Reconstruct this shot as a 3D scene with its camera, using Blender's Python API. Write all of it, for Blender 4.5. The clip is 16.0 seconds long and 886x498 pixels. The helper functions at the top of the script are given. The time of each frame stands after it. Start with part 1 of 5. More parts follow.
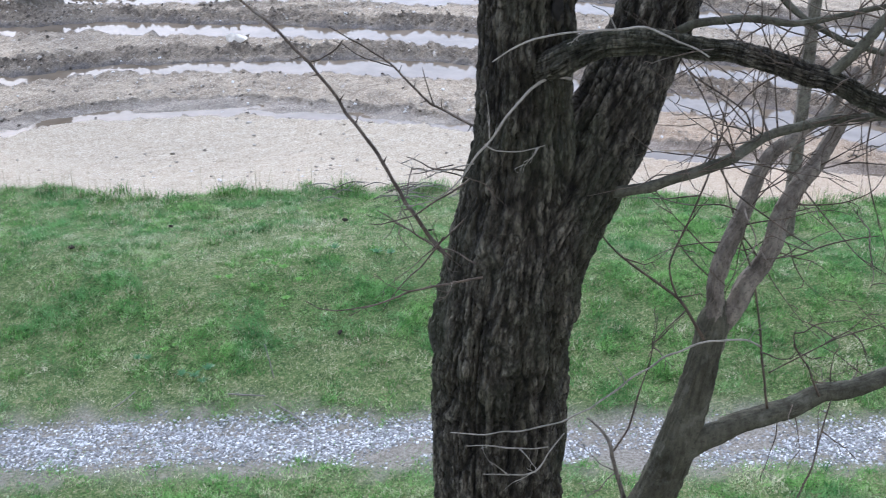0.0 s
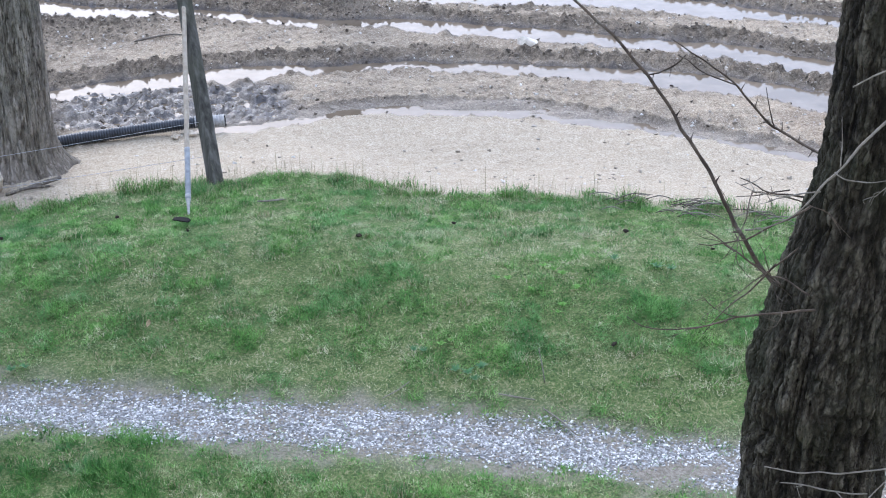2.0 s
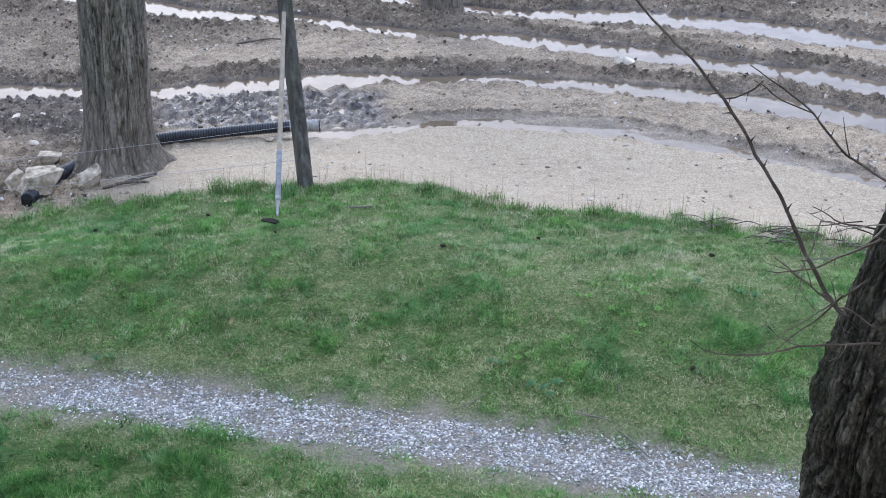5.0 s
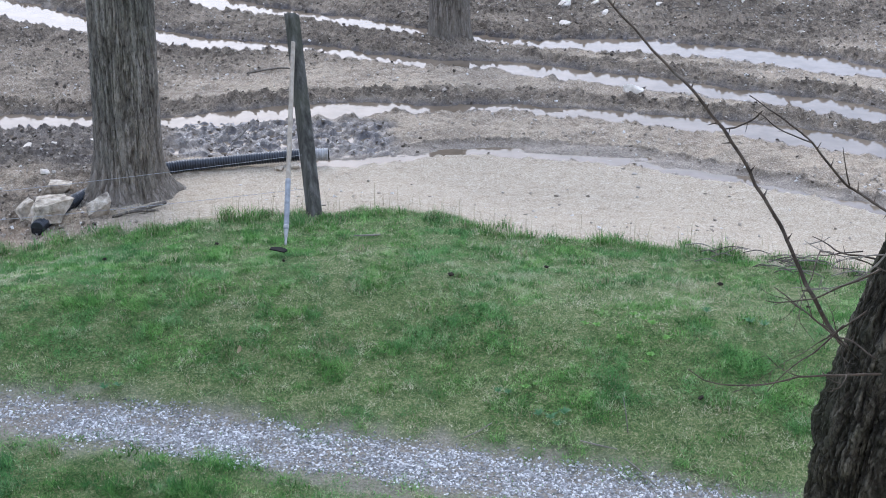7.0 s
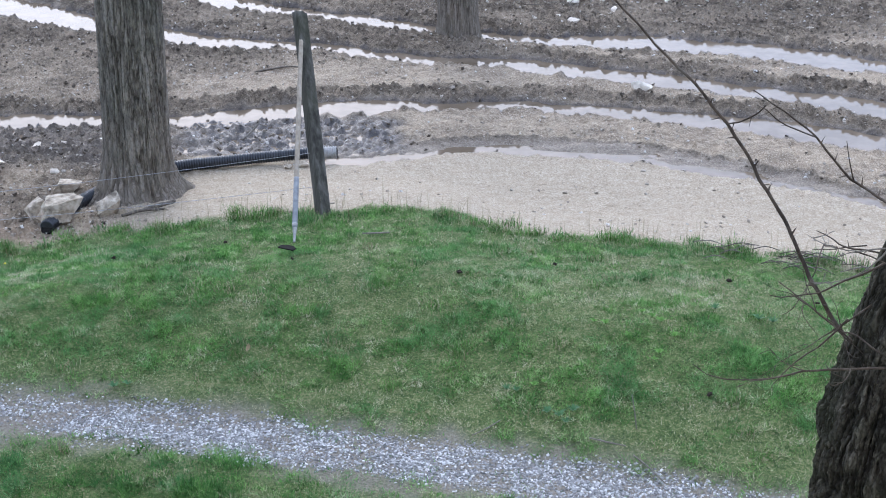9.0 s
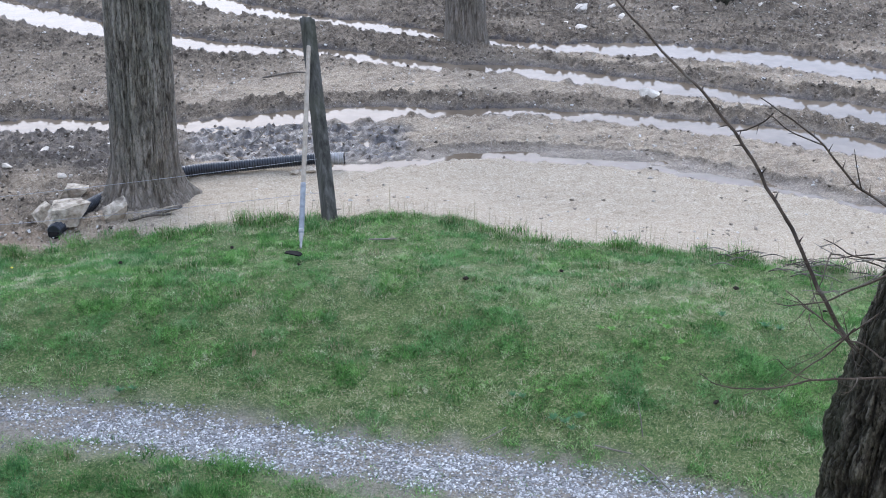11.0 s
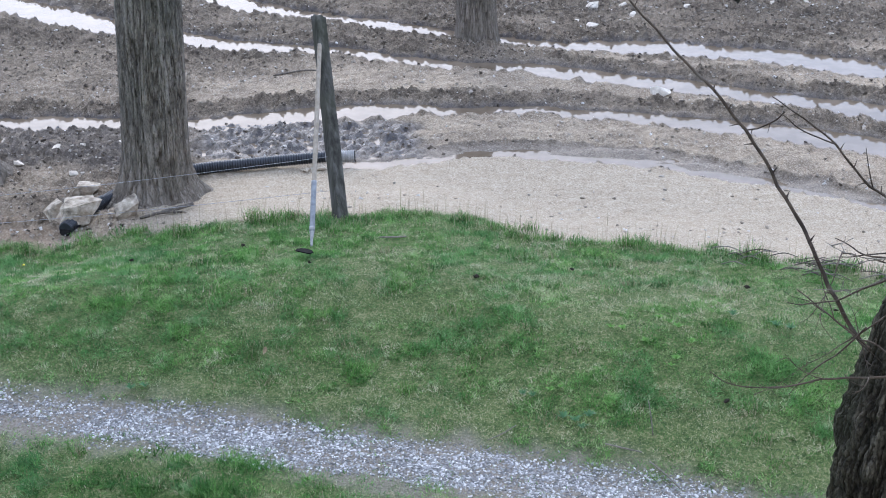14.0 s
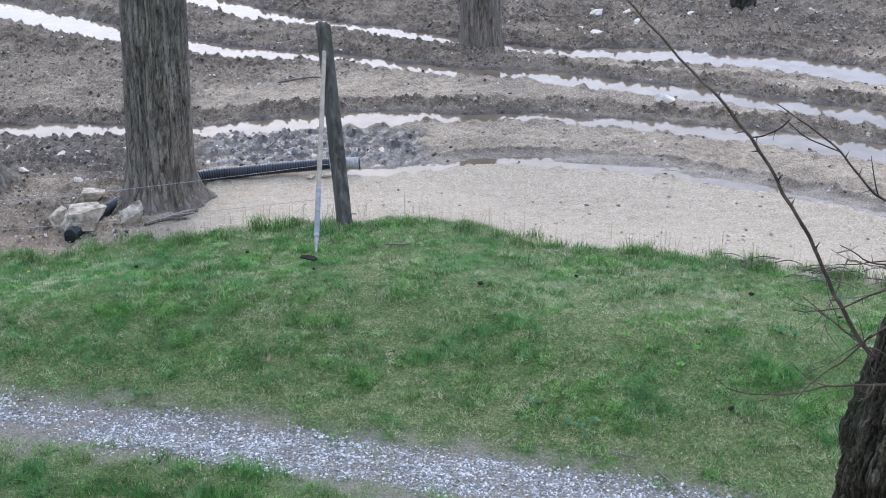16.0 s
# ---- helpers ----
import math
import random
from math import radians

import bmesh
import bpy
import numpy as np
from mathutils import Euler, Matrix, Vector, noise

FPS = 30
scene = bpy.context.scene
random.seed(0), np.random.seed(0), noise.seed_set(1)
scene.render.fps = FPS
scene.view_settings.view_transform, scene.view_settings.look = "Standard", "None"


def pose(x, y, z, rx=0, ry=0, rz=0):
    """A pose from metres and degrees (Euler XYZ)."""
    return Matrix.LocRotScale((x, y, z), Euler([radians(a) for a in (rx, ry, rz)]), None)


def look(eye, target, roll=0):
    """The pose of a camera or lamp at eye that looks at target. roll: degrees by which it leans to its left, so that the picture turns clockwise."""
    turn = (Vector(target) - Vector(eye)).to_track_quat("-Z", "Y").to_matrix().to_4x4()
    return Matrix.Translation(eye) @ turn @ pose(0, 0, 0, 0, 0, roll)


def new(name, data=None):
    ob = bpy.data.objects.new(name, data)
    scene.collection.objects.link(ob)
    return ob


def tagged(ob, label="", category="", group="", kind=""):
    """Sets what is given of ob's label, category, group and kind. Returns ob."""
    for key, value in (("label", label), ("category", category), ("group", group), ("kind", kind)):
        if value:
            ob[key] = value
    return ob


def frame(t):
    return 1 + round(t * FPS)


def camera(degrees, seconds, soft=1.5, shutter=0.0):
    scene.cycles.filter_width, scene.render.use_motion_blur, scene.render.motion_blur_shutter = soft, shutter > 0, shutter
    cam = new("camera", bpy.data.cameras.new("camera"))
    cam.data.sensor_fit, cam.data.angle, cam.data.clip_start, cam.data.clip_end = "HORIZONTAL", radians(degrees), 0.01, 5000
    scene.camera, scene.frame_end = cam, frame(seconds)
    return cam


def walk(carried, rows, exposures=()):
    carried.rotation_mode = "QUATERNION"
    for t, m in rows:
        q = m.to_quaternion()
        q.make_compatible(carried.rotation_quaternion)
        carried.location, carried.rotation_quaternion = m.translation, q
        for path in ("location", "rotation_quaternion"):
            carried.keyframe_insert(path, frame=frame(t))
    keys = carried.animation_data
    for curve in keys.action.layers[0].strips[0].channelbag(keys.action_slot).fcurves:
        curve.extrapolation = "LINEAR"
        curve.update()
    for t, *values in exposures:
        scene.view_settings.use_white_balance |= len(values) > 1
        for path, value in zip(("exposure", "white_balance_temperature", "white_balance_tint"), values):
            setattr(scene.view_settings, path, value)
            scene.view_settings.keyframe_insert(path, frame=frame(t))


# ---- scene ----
cam = camera(38.0, 16.0, soft=1.0, shutter=0.12)
walk(cam, [
    (0.0, pose(0.0455, -0.0211, 3.6863, 62.829, -0.041, -17.957)),
    (0.5, pose(0.0356, -0.0047, 3.6892, 61.481, 0.580, -11.854)),
    (1.0, pose(0.0099, 0.0053, 3.6852, 61.904, 0.608, -8.124)),
    (1.5, pose(-0.0286, 0.0152, 3.6854, 62.602, -0.151, -6.627)),
    (2.0, pose(-0.0603, 0.0262, 3.6873, 63.159, 0.701, -5.425)),
    (2.5, pose(-0.0513, 0.0014, 3.6978, 63.275, -0.115, -1.899)),
    (3.0, pose(-0.0361, -0.0037, 3.6988, 63.470, -0.627, -0.930)),
    (3.5, pose(-0.0326, -0.0048, 3.6986, 63.819, -0.540, -1.287)),
    (4.0, pose(-0.0320, -0.0041, 3.6964, 63.524, -0.450, -1.126)),
    (6.5, pose(-0.0006, 0.0061, 3.6982, 64.718, -0.062, 0.206)),
    (7.0, pose(0.0000, -0.0000, 3.7000, 65.000, -0.000, 0.000)),
    (7.5, pose(-0.0018, -0.0109, 3.6980, 64.872, -0.110, 0.236)),
    (8.0, pose(0.0064, -0.0020, 3.6972, 64.914, 0.204, 0.486)),
    (8.5, pose(0.0099, -0.0058, 3.6975, 64.897, 0.379, 0.278)),
    (11.0, pose(0.0135, 0.0018, 3.6955, 65.199, 0.271, 0.715)),
    (11.5, pose(0.0055, -0.0133, 3.7012, 65.211, 0.291, 0.630)),
    (12.0, pose(0.0070, -0.0092, 3.7014, 65.214, 0.297, 0.834)),
    (12.5, pose(0.0099, -0.0001, 3.7000, 65.029, 0.306, 0.920)),
    (13.0, pose(0.0058, -0.0143, 3.7011, 65.041, 0.216, 0.913)),
    (13.5, pose(0.0092, -0.0062, 3.6968, 65.115, 0.347, 1.020)),
    (14.0, pose(0.0122, -0.0018, 3.6975, 65.112, 0.368, 1.175)),
    (14.5, pose(0.0096, -0.0057, 3.6986, 65.094, 0.534, 1.088)),
    (15.0, pose(0.0094, -0.0054, 3.7007, 64.799, 0.563, 1.061)),
    (15.5, pose(0.0100, -0.0002, 3.6997, 64.990, 0.531, 1.278)),
    (16.0, pose(0.0088, -0.0064, 3.7000, 65.418, 0.392, 1.346)),
], [(0.0, 0.95, 5590, 12), (0.5, 0.94, 5590, 12), (1.0, 0.94, 5590, 12), (1.5, 0.96, 5590, 12), (2.0, 0.94, 5590, 12), (2.5, 0.8, 5590, 12), (3.0, 0.69, 5590, 12), (4.0, 0.65, 5590, 12), (7.0, 0.67, 5590, 12), (16.0, 0.68, 5590, 12)])

# ---------------------------------------------------------------- light
world = bpy.data.worlds.new("overcast_sky")
scene.world = world
world.use_nodes = True
wn, wl = world.node_tree.nodes, world.node_tree.links
sky = wn.new("ShaderNodeTexSky")
sky.sky_type = "NISHITA"
sky.sun_disc = False
sky.sun_elevation = radians(36)
sky.sun_rotation = radians(-12)
sky.dust_density = 5.5
sky.air_density = 1.0
veil = wn.new("ShaderNodeMix")            # cloud deck: the blue sky is veiled with grey white
veil.data_type = "RGBA"
veil.inputs[0].default_value = 0.7
veil.inputs[7].default_value = (6.9, 7.7, 9.4, 1)
wl.new(sky.outputs[0], veil.inputs[6])
wl.new(veil.outputs[2], wn["Background"].inputs[0])
wn["Background"].inputs[1].default_value = 0.15
sun_data = bpy.data.lights.new("sun", "SUN")
sun_data.energy, sun_data.angle, sun_data.color = 0.8, radians(25), (1.0, 0.98, 0.95)
sun = new("sun", sun_data)
sun.matrix_world = look((-1.68, 13.91, 5.88), (0, 6, 0))


# ---------------------------------------------------------------- numeric noise
def lattice(ix, iy, seed):
    h = (ix.astype(np.int64) * 374761393 + iy.astype(np.int64) * 668265263 + seed * 974634777) & 0xFFFFFFFF
    h = ((h ^ (h >> 13)) * 1274126177) & 0xFFFFFFFF
    return ((h ^ (h >> 16)) & 0xFFFF) / 65535.0


def vnoise(x, y, seed=0, wrap=0):
    """Smooth value noise, 0 to 1; wrap: period along x in cells."""
    x, y = np.asarray(x, float), np.asarray(y, float)
    fx, fy = np.floor(x), np.floor(y)
    u, v = x - fx, y - fy
    u, v = u * u * (3 - 2 * u), v * v * (3 - 2 * v)
    ix, iy = fx.astype(np.int64), fy.astype(np.int64)
    jx = ix + 1
    if wrap:
        ix, jx = ix % wrap, jx % wrap
    a, b = lattice(ix, iy, seed), lattice(jx, iy, seed)
    c, d = lattice(ix, iy + 1, seed), lattice(jx, iy + 1, seed)
    return (a * (1 - u) + b * u) * (1 - v) + (c * (1 - u) + d * u) * v


def fbm(x, y, seed=0, octaves=4):
    total, size, norm = 0, 1.0, 0
    for k in range(octaves):
        total = total + size * vnoise(x * 2 ** k, y * 2 ** k, seed + 17 * k)
        norm += size
        size *= 0.5
    return total / norm


def step(a, b, x):
    t = np.clip((x - a) / (b - a), 0, 1)
    return t * t * (3 - 2 * t)


# ---------------------------------------------------------------- mesh helpers
def mesh_from(name, verts, quads=(), tris=(), smooth=True, **attrs):
    me = bpy.data.meshes.new(name)
    verts = np.asarray(verts, np.float32)
    quads = np.asarray(quads, np.int32).reshape(-1, 4)
    tris = np.asarray(tris, np.int32).reshape(-1, 3)
    me.vertices.add(len(verts))
    me.vertices.foreach_set("co", verts.ravel())
    loops = np.concatenate([quads.ravel(), tris.ravel()])
    starts = np.concatenate([np.arange(len(quads)) * 4, len(quads) * 4 + np.arange(len(tris)) * 3])
    me.loops.add(len(loops))
    me.loops.foreach_set("vertex_index", loops.astype(np.int32))
    me.polygons.add(len(starts))
    me.polygons.foreach_set("loop_start", starts.astype(np.int32))
    me.polygons.foreach_set("use_smooth", np.full(len(starts), smooth))
    me.update(calc_edges=True)
    for key, values in attrs.items():
        me.attributes.new(key, "FLOAT", "POINT").data.foreach_set("value", np.asarray(values, np.float32).ravel())
    return me


def part(name, data, material, parent=None, label=""):
    """One mesh object, from a bmesh or a mesh, under a thing or a part."""
    if isinstance(data, bmesh.types.BMesh):
        me = bpy.data.meshes.new(name)
        data.to_mesh(me)
        data.free()
        data = me
    if material is not None and not data.materials:
        data.materials.append(material)
    ob = new(name, data)
    if parent is not None:
        ob.parent = parent
        ob.matrix_parent_inverse = parent.matrix_basis.inverted() if parent.parent is None else (parent.parent.matrix_basis @ parent.matrix_parent_inverse @ parent.matrix_basis).inverted()
    return tagged(ob, label)


def thing(name, place, label, category, group="", kind=""):
    ob = new(name)
    ob.empty_display_size = 0.1
    ob.location = place
    ob.matrix_basis = Matrix.Translation(place)
    return tagged(ob, label, category, group, kind)


def curve_points(path, spacing, coarse=None):
    """Catmull-Rom through rows of x, y, z, radius, at an even spacing."""
    p = np.array(path, float)
    p = np.vstack([2 * p[0] - p[1], p, 2 * p[-1] - p[-2]])
    out = []
    for k in range(1, len(p) - 2):
        a, b, c, d = p[k - 1], p[k], p[k + 1], p[k + 2]
        gap = coarse[1] if coarse and max(b[2], c[2]) < coarse[0] else spacing
        n = max(2, int(np.linalg.norm(c[:3] - b[:3]) / gap))
        t = (np.arange(n) / n)[:, None]
        out.append(0.5 * (2 * b + (c - a) * t + (2 * a - 5 * b + 4 * c - d) * t ** 2 + (3 * b - a - 3 * c + d) * t ** 3))
    out.append(p[-2][None])
    out = np.vstack(out)
    out[:, 3] = np.maximum(out[:, 3], 0.0004)
    return out


def rings(c):
    """Side and up vectors along a curve, carried without twist."""
    tang = np.gradient(c[:, :3], axis=0)
    tang /= np.linalg.norm(tang, axis=1, keepdims=True) + 1e-12
    side = np.zeros_like(tang)
    s = np.cross(tang[0], (0.03, 1.0, 0.05))
    if np.linalg.norm(s) < 0.1:
        s = np.cross(tang[0], (1.0, 0, 0))
    for k, t in enumerate(tang):
        s = s - t * (s @ t)
        s /= np.linalg.norm(s) + 1e-12
        side[k] = s
    return side, np.cross(tang, side)


def strips(u, v, cols, seed, gap):
    """Bark plates in columns, broken along their length, each tilted and of its own height; 0 to 1."""
    i = np.floor(u).astype(np.int64)
    f = u - i
    i = i % cols
    v = v * (0.7 + 0.6 * lattice(i, i * 0 + 1, seed)) + 7 * lattice(i, i * 0, seed)
    j = np.floor(v).astype(np.int64)
    g = v - j
    across = 1 - (0.15 + 0.85 * lattice(i, j, seed + 5)) * (1 - np.clip(np.minimum(f, 1 - f) / gap, 0, 1) ** 0.6)
    ends = np.clip(np.minimum(g / 0.16, (1 - g) / 0.08), 0, 1) ** 0.6
    return across * (0.25 + 0.75 * ends) * np.clip(0.5 + 0.42 * lattice(i, j, seed + 1) + 0.3 * (0.5 - g), 0, 1)


def tube(path, seg=8, spacing=0.02, bark=0.0, cells=0, stretch=0.12, seed=1, lump=0.0, flare=None, ribs=None, sway=1.0, gap=0.2, ledges=2.3, coarse=None, folds=0.0, rugged=0.2):
    """A tube along a path. bark: depth of the fissures, with so many ridges round the stem, each about stretch metres long; coarse: a height, and the spacing below it."""
    c = curve_points(path, spacing, coarse)
    side, up = rings(c)
    n = len(c)
    th = np.linspace(0, 2 * np.pi, seg, endpoint=False)
    run = np.concatenate([[0], np.cumsum(np.linalg.norm(np.diff(c[:, :3], axis=0), axis=1))])
    S, T = np.meshgrid(run, th, indexing="ij")
    r = np.repeat(c[:, 3:4], seg, axis=1)
    relief = np.full(S.shape, 0.5)
    if lump:
        r = r * (1 + lump * (vnoise(T / (2 * np.pi) * 5, S / (c[:, 3].mean() * 4), seed + 5, 5) - 0.5) * 2)
    if bark:
        w = T / (2 * np.pi) * cells
        warp = (vnoise(T / (2 * np.pi) * (cells // 4), S / stretch * 0.7, seed + 1, cells // 4) - 0.5) * 2.4 * sway
        warp2 = (vnoise(T / (2 * np.pi) * cells, S / stretch * 4, seed + 8, cells) - 0.5) * 0.5 * sway
        u = w + warp + warp2 + 2.2 * rugged * (vnoise(w * 0.5 + 50 * cells, S / stretch * 0.8, seed + 14, cells // 2) - 0.5)
        fine = vnoise(w * 3 + 300 * cells, S / stretch * 12, seed + 3, 3 * cells)
        fine2 = vnoise(w * 5 + 500 * cells, S / stretch * 34, seed + 4, 5 * cells)
        if folds:
            fold = strips(T / (2 * np.pi) * 13 + warp * 0.35, S / 0.4, 13, seed + 12, 0.4)
            r = r + folds * (fold - 0.5)
        plates = 0.78 * strips(u, S / stretch, cells, seed, gap) + 0.3 * strips(2 * u + 0.37, S / stretch * ledges, 2 * cells, seed + 2, gap) + 0.34 * (fine - 0.5) + 0.3 * (fine2 - 0.5)
        rough = np.zeros_like(w)
        for k, (a, b) in enumerate(((1, 1.1), (2, 2.9), (4, 7.0), (8, 16.0))):
            rough = rough + (0.36, 0.3, 0.24, 0.2)[k] * np.abs(2 * vnoise(a * (w + warp) + 100 * a * cells, S / stretch * b, seed + 20 + k, a * cells) - 1)
        relief = np.clip(0.5 + 1.55 * (plates * (1 - rugged) + rugged * 1.35 * rough - 0.5), 0, 1)
        r = r + bark * (relief - 0.55)
        # troughs between folds lowered again, which puts their shade into the bark colour
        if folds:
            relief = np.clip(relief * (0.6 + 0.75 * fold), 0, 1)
    if flare is not None:
        r = r * flare(S, T)
    if ribs is not None:
        r = r + ribs(S)
    v = c[:, None, :3] + r[..., None] * (np.cos(T)[..., None] * side[:, None] + np.sin(T)[..., None] * up[:, None])
    idx = np.arange(n * seg).reshape(n, seg)
    q = np.stack([idx[:-1], np.roll(idx[:-1], -1, 1), np.roll(idx[1:], -1, 1), idx[1:]], -1).reshape(-1, 4)
    v = np.vstack([v.reshape(-1, 3), c[0, :3], c[-1, :3]])
    e = idx[-1]
    tri = np.concatenate([np.stack([e, np.roll(e, -1), np.full(seg, n * seg + 1)], -1),
                          np.stack([np.roll(idx[0], -1), idx[0], np.full(seg, n * seg)], -1)])
    return v, q, tri, np.append(relief.ravel(), [0.5, 0.5])


def kinked(path, amount, seed, spacing=0.03):
    """The path with small natural kinks."""
    rng = np.random.default_rng(seed)
    c = curve_points(path, spacing)
    jit = rng.normal(0, 1, (len(c), 3)) * np.minimum(c[:, 3:4] * amount + 0.0003, 0.006)
    jit[0] = 0
    c[:, :3] += jit
    return [tuple(q) for q in c]


def tube_mesh(name, path, **kw):
    v, q, tri, rel = tube(path, **kw)
    me = mesh_from(name, v, q, tri, relief=rel)
    me.polygons.foreach_set("use_smooth", np.arange(len(q) + len(tri)) < len(q))
    return me


def joined(name, pieces, smooth=True):
    """Several (verts, quads, tris, relief) as one mesh."""
    vs, qs, ts, rs, base = [], [], [], [], 0
    for v, q, t, r in pieces:
        vs.append(v), qs.append(np.asarray(q, int).reshape(-1, 4) + base), ts.append(np.asarray(t, int).reshape(-1, 3) + base), rs.append(r)
        base += len(v)
    return mesh_from(name, np.vstack(vs), np.vstack(qs), np.vstack(ts), smooth, relief=np.concatenate(rs))


# ---------------------------------------------------------------- materials
def material(name, build, rough=0.8, metal=0.0, spec=0.3):
    m = bpy.data.materials.new(name)
    m.use_nodes = True
    nt = m.node_tree
    bsdf = nt.nodes["Principled BSDF"]
    bsdf.inputs["Roughness"].default_value = rough
    bsdf.inputs["Metallic"].default_value = metal
    bsdf.inputs["Specular IOR Level"].default_value = spec
    build(Nodes(nt, bsdf))
    return m


class Nodes:
    """Short hand for node trees."""

    def __init__(self, tree, bsdf):
        self.t, self.b = tree, bsdf
        self.coord = tree.nodes.new("ShaderNodeTexCoord").outputs["Object"]

    def put(self, socket, value):
        if isinstance(value, bpy.types.NodeSocket):
            self.t.links.new(value, socket)
        elif isinstance(value, tuple) and len(value) == 3:
            socket.default_value = (*value, 1)
        else:
            socket.default_value = value

    def noise(self, scale, detail=4.0, rough=0.6, stretch=None, distort=0.0):
        n = self.t.nodes.new("ShaderNodeTexNoise")
        n.inputs["Scale"].default_value, n.inputs["Detail"].default_value = scale, detail
        n.inputs["Roughness"].default_value, n.inputs["Distortion"].default_value = rough, distort
        vec = self.coord
        if stretch:
            mp = self.t.nodes.new("ShaderNodeMapping")
            mp.inputs["Scale"].default_value = stretch
            self.t.links.new(self.coord, mp.inputs[0])
            vec = mp.outputs[0]
        self.t.links.new(vec, n.inputs["Vector"])
        return n.outputs["Fac"]

    def cracks(self, scale, stretch, wobble, width):
        """0 in the cracks between stretched, wavering plates, 1 on the plates."""
        mp = self.t.nodes.new("ShaderNodeMapping")
        mp.inputs["Scale"].default_value = stretch
        warp = self.t.nodes.new("ShaderNodeTexNoise")
        warp.inputs["Scale"].default_value, warp.inputs["Detail"].default_value = scale * 0.45, 4.0
        self.t.links.new(self.coord, warp.inputs["Vector"])
        shift = self.t.nodes.new("ShaderNodeVectorMath")
        shift.operation = "MULTIPLY_ADD"
        shift.inputs[1].default_value = (wobble / scale,) * 3
        self.t.links.new(warp.outputs["Color"], shift.inputs[0])
        self.t.links.new(self.coord, shift.inputs[2])
        self.t.links.new(shift.outputs[0], mp.inputs[0])
        v = self.t.nodes.new("ShaderNodeTexVoronoi")
        v.feature = "DISTANCE_TO_EDGE"
        v.inputs["Scale"].default_value = scale
        self.t.links.new(mp.outputs[0], v.inputs["Vector"])
        return self.ramp(v.outputs["Distance"], (0.0, 0.0), (width, 1.0))

    def attr(self, name):
        a = self.t.nodes.new("ShaderNodeAttribute")
        a.attribute_name = name
        return a.outputs["Fac"]

    def island(self):
        return self.t.nodes.new("ShaderNodeNewGeometry").outputs["Random Per Island"]

    def ramp(self, fac, *stops):
        r = self.t.nodes.new("ShaderNodeValToRGB")
        el = r.color_ramp.elements
        while len(el) < len(stops):
            el.new(0.5)
        for e, (p, c) in zip(el, stops):
            e.position, e.color = p, (*c, 1) if isinstance(c, tuple) else (c, c, c, 1)
        self.put(r.inputs[0], fac)
        return r.outputs[0]

    def mix(self, fac, a, b, kind="MIX"):
        m = self.t.nodes.new("ShaderNodeMix")
        m.data_type, m.blend_type = "RGBA", kind
        self.put(m.inputs[0], fac), self.put(m.inputs[6], a), self.put(m.inputs[7], b)
        return m.outputs[2]

    def math(self, op, a, b=0.0):
        m = self.t.nodes.new("ShaderNodeMath")
        m.operation = op
        self.put(m.inputs[0], a), self.put(m.inputs[1], b)
        return m.outputs[0]

    def color(self, value):
        self.put(self.b.inputs["Base Color"], value)

    def rough(self, value):
        self.put(self.b.inputs["Roughness"], value)

    def bump(self, height, strength=0.5, distance=0.01):
        n = self.t.nodes.new("ShaderNodeBump")
        n.inputs["Strength"].default_value, n.inputs["Distance"].default_value = strength, distance
        self.t.links.new(height, n.inputs["Height"])
        self.t.links.new(n.outputs[0], self.b.inputs["Normal"])


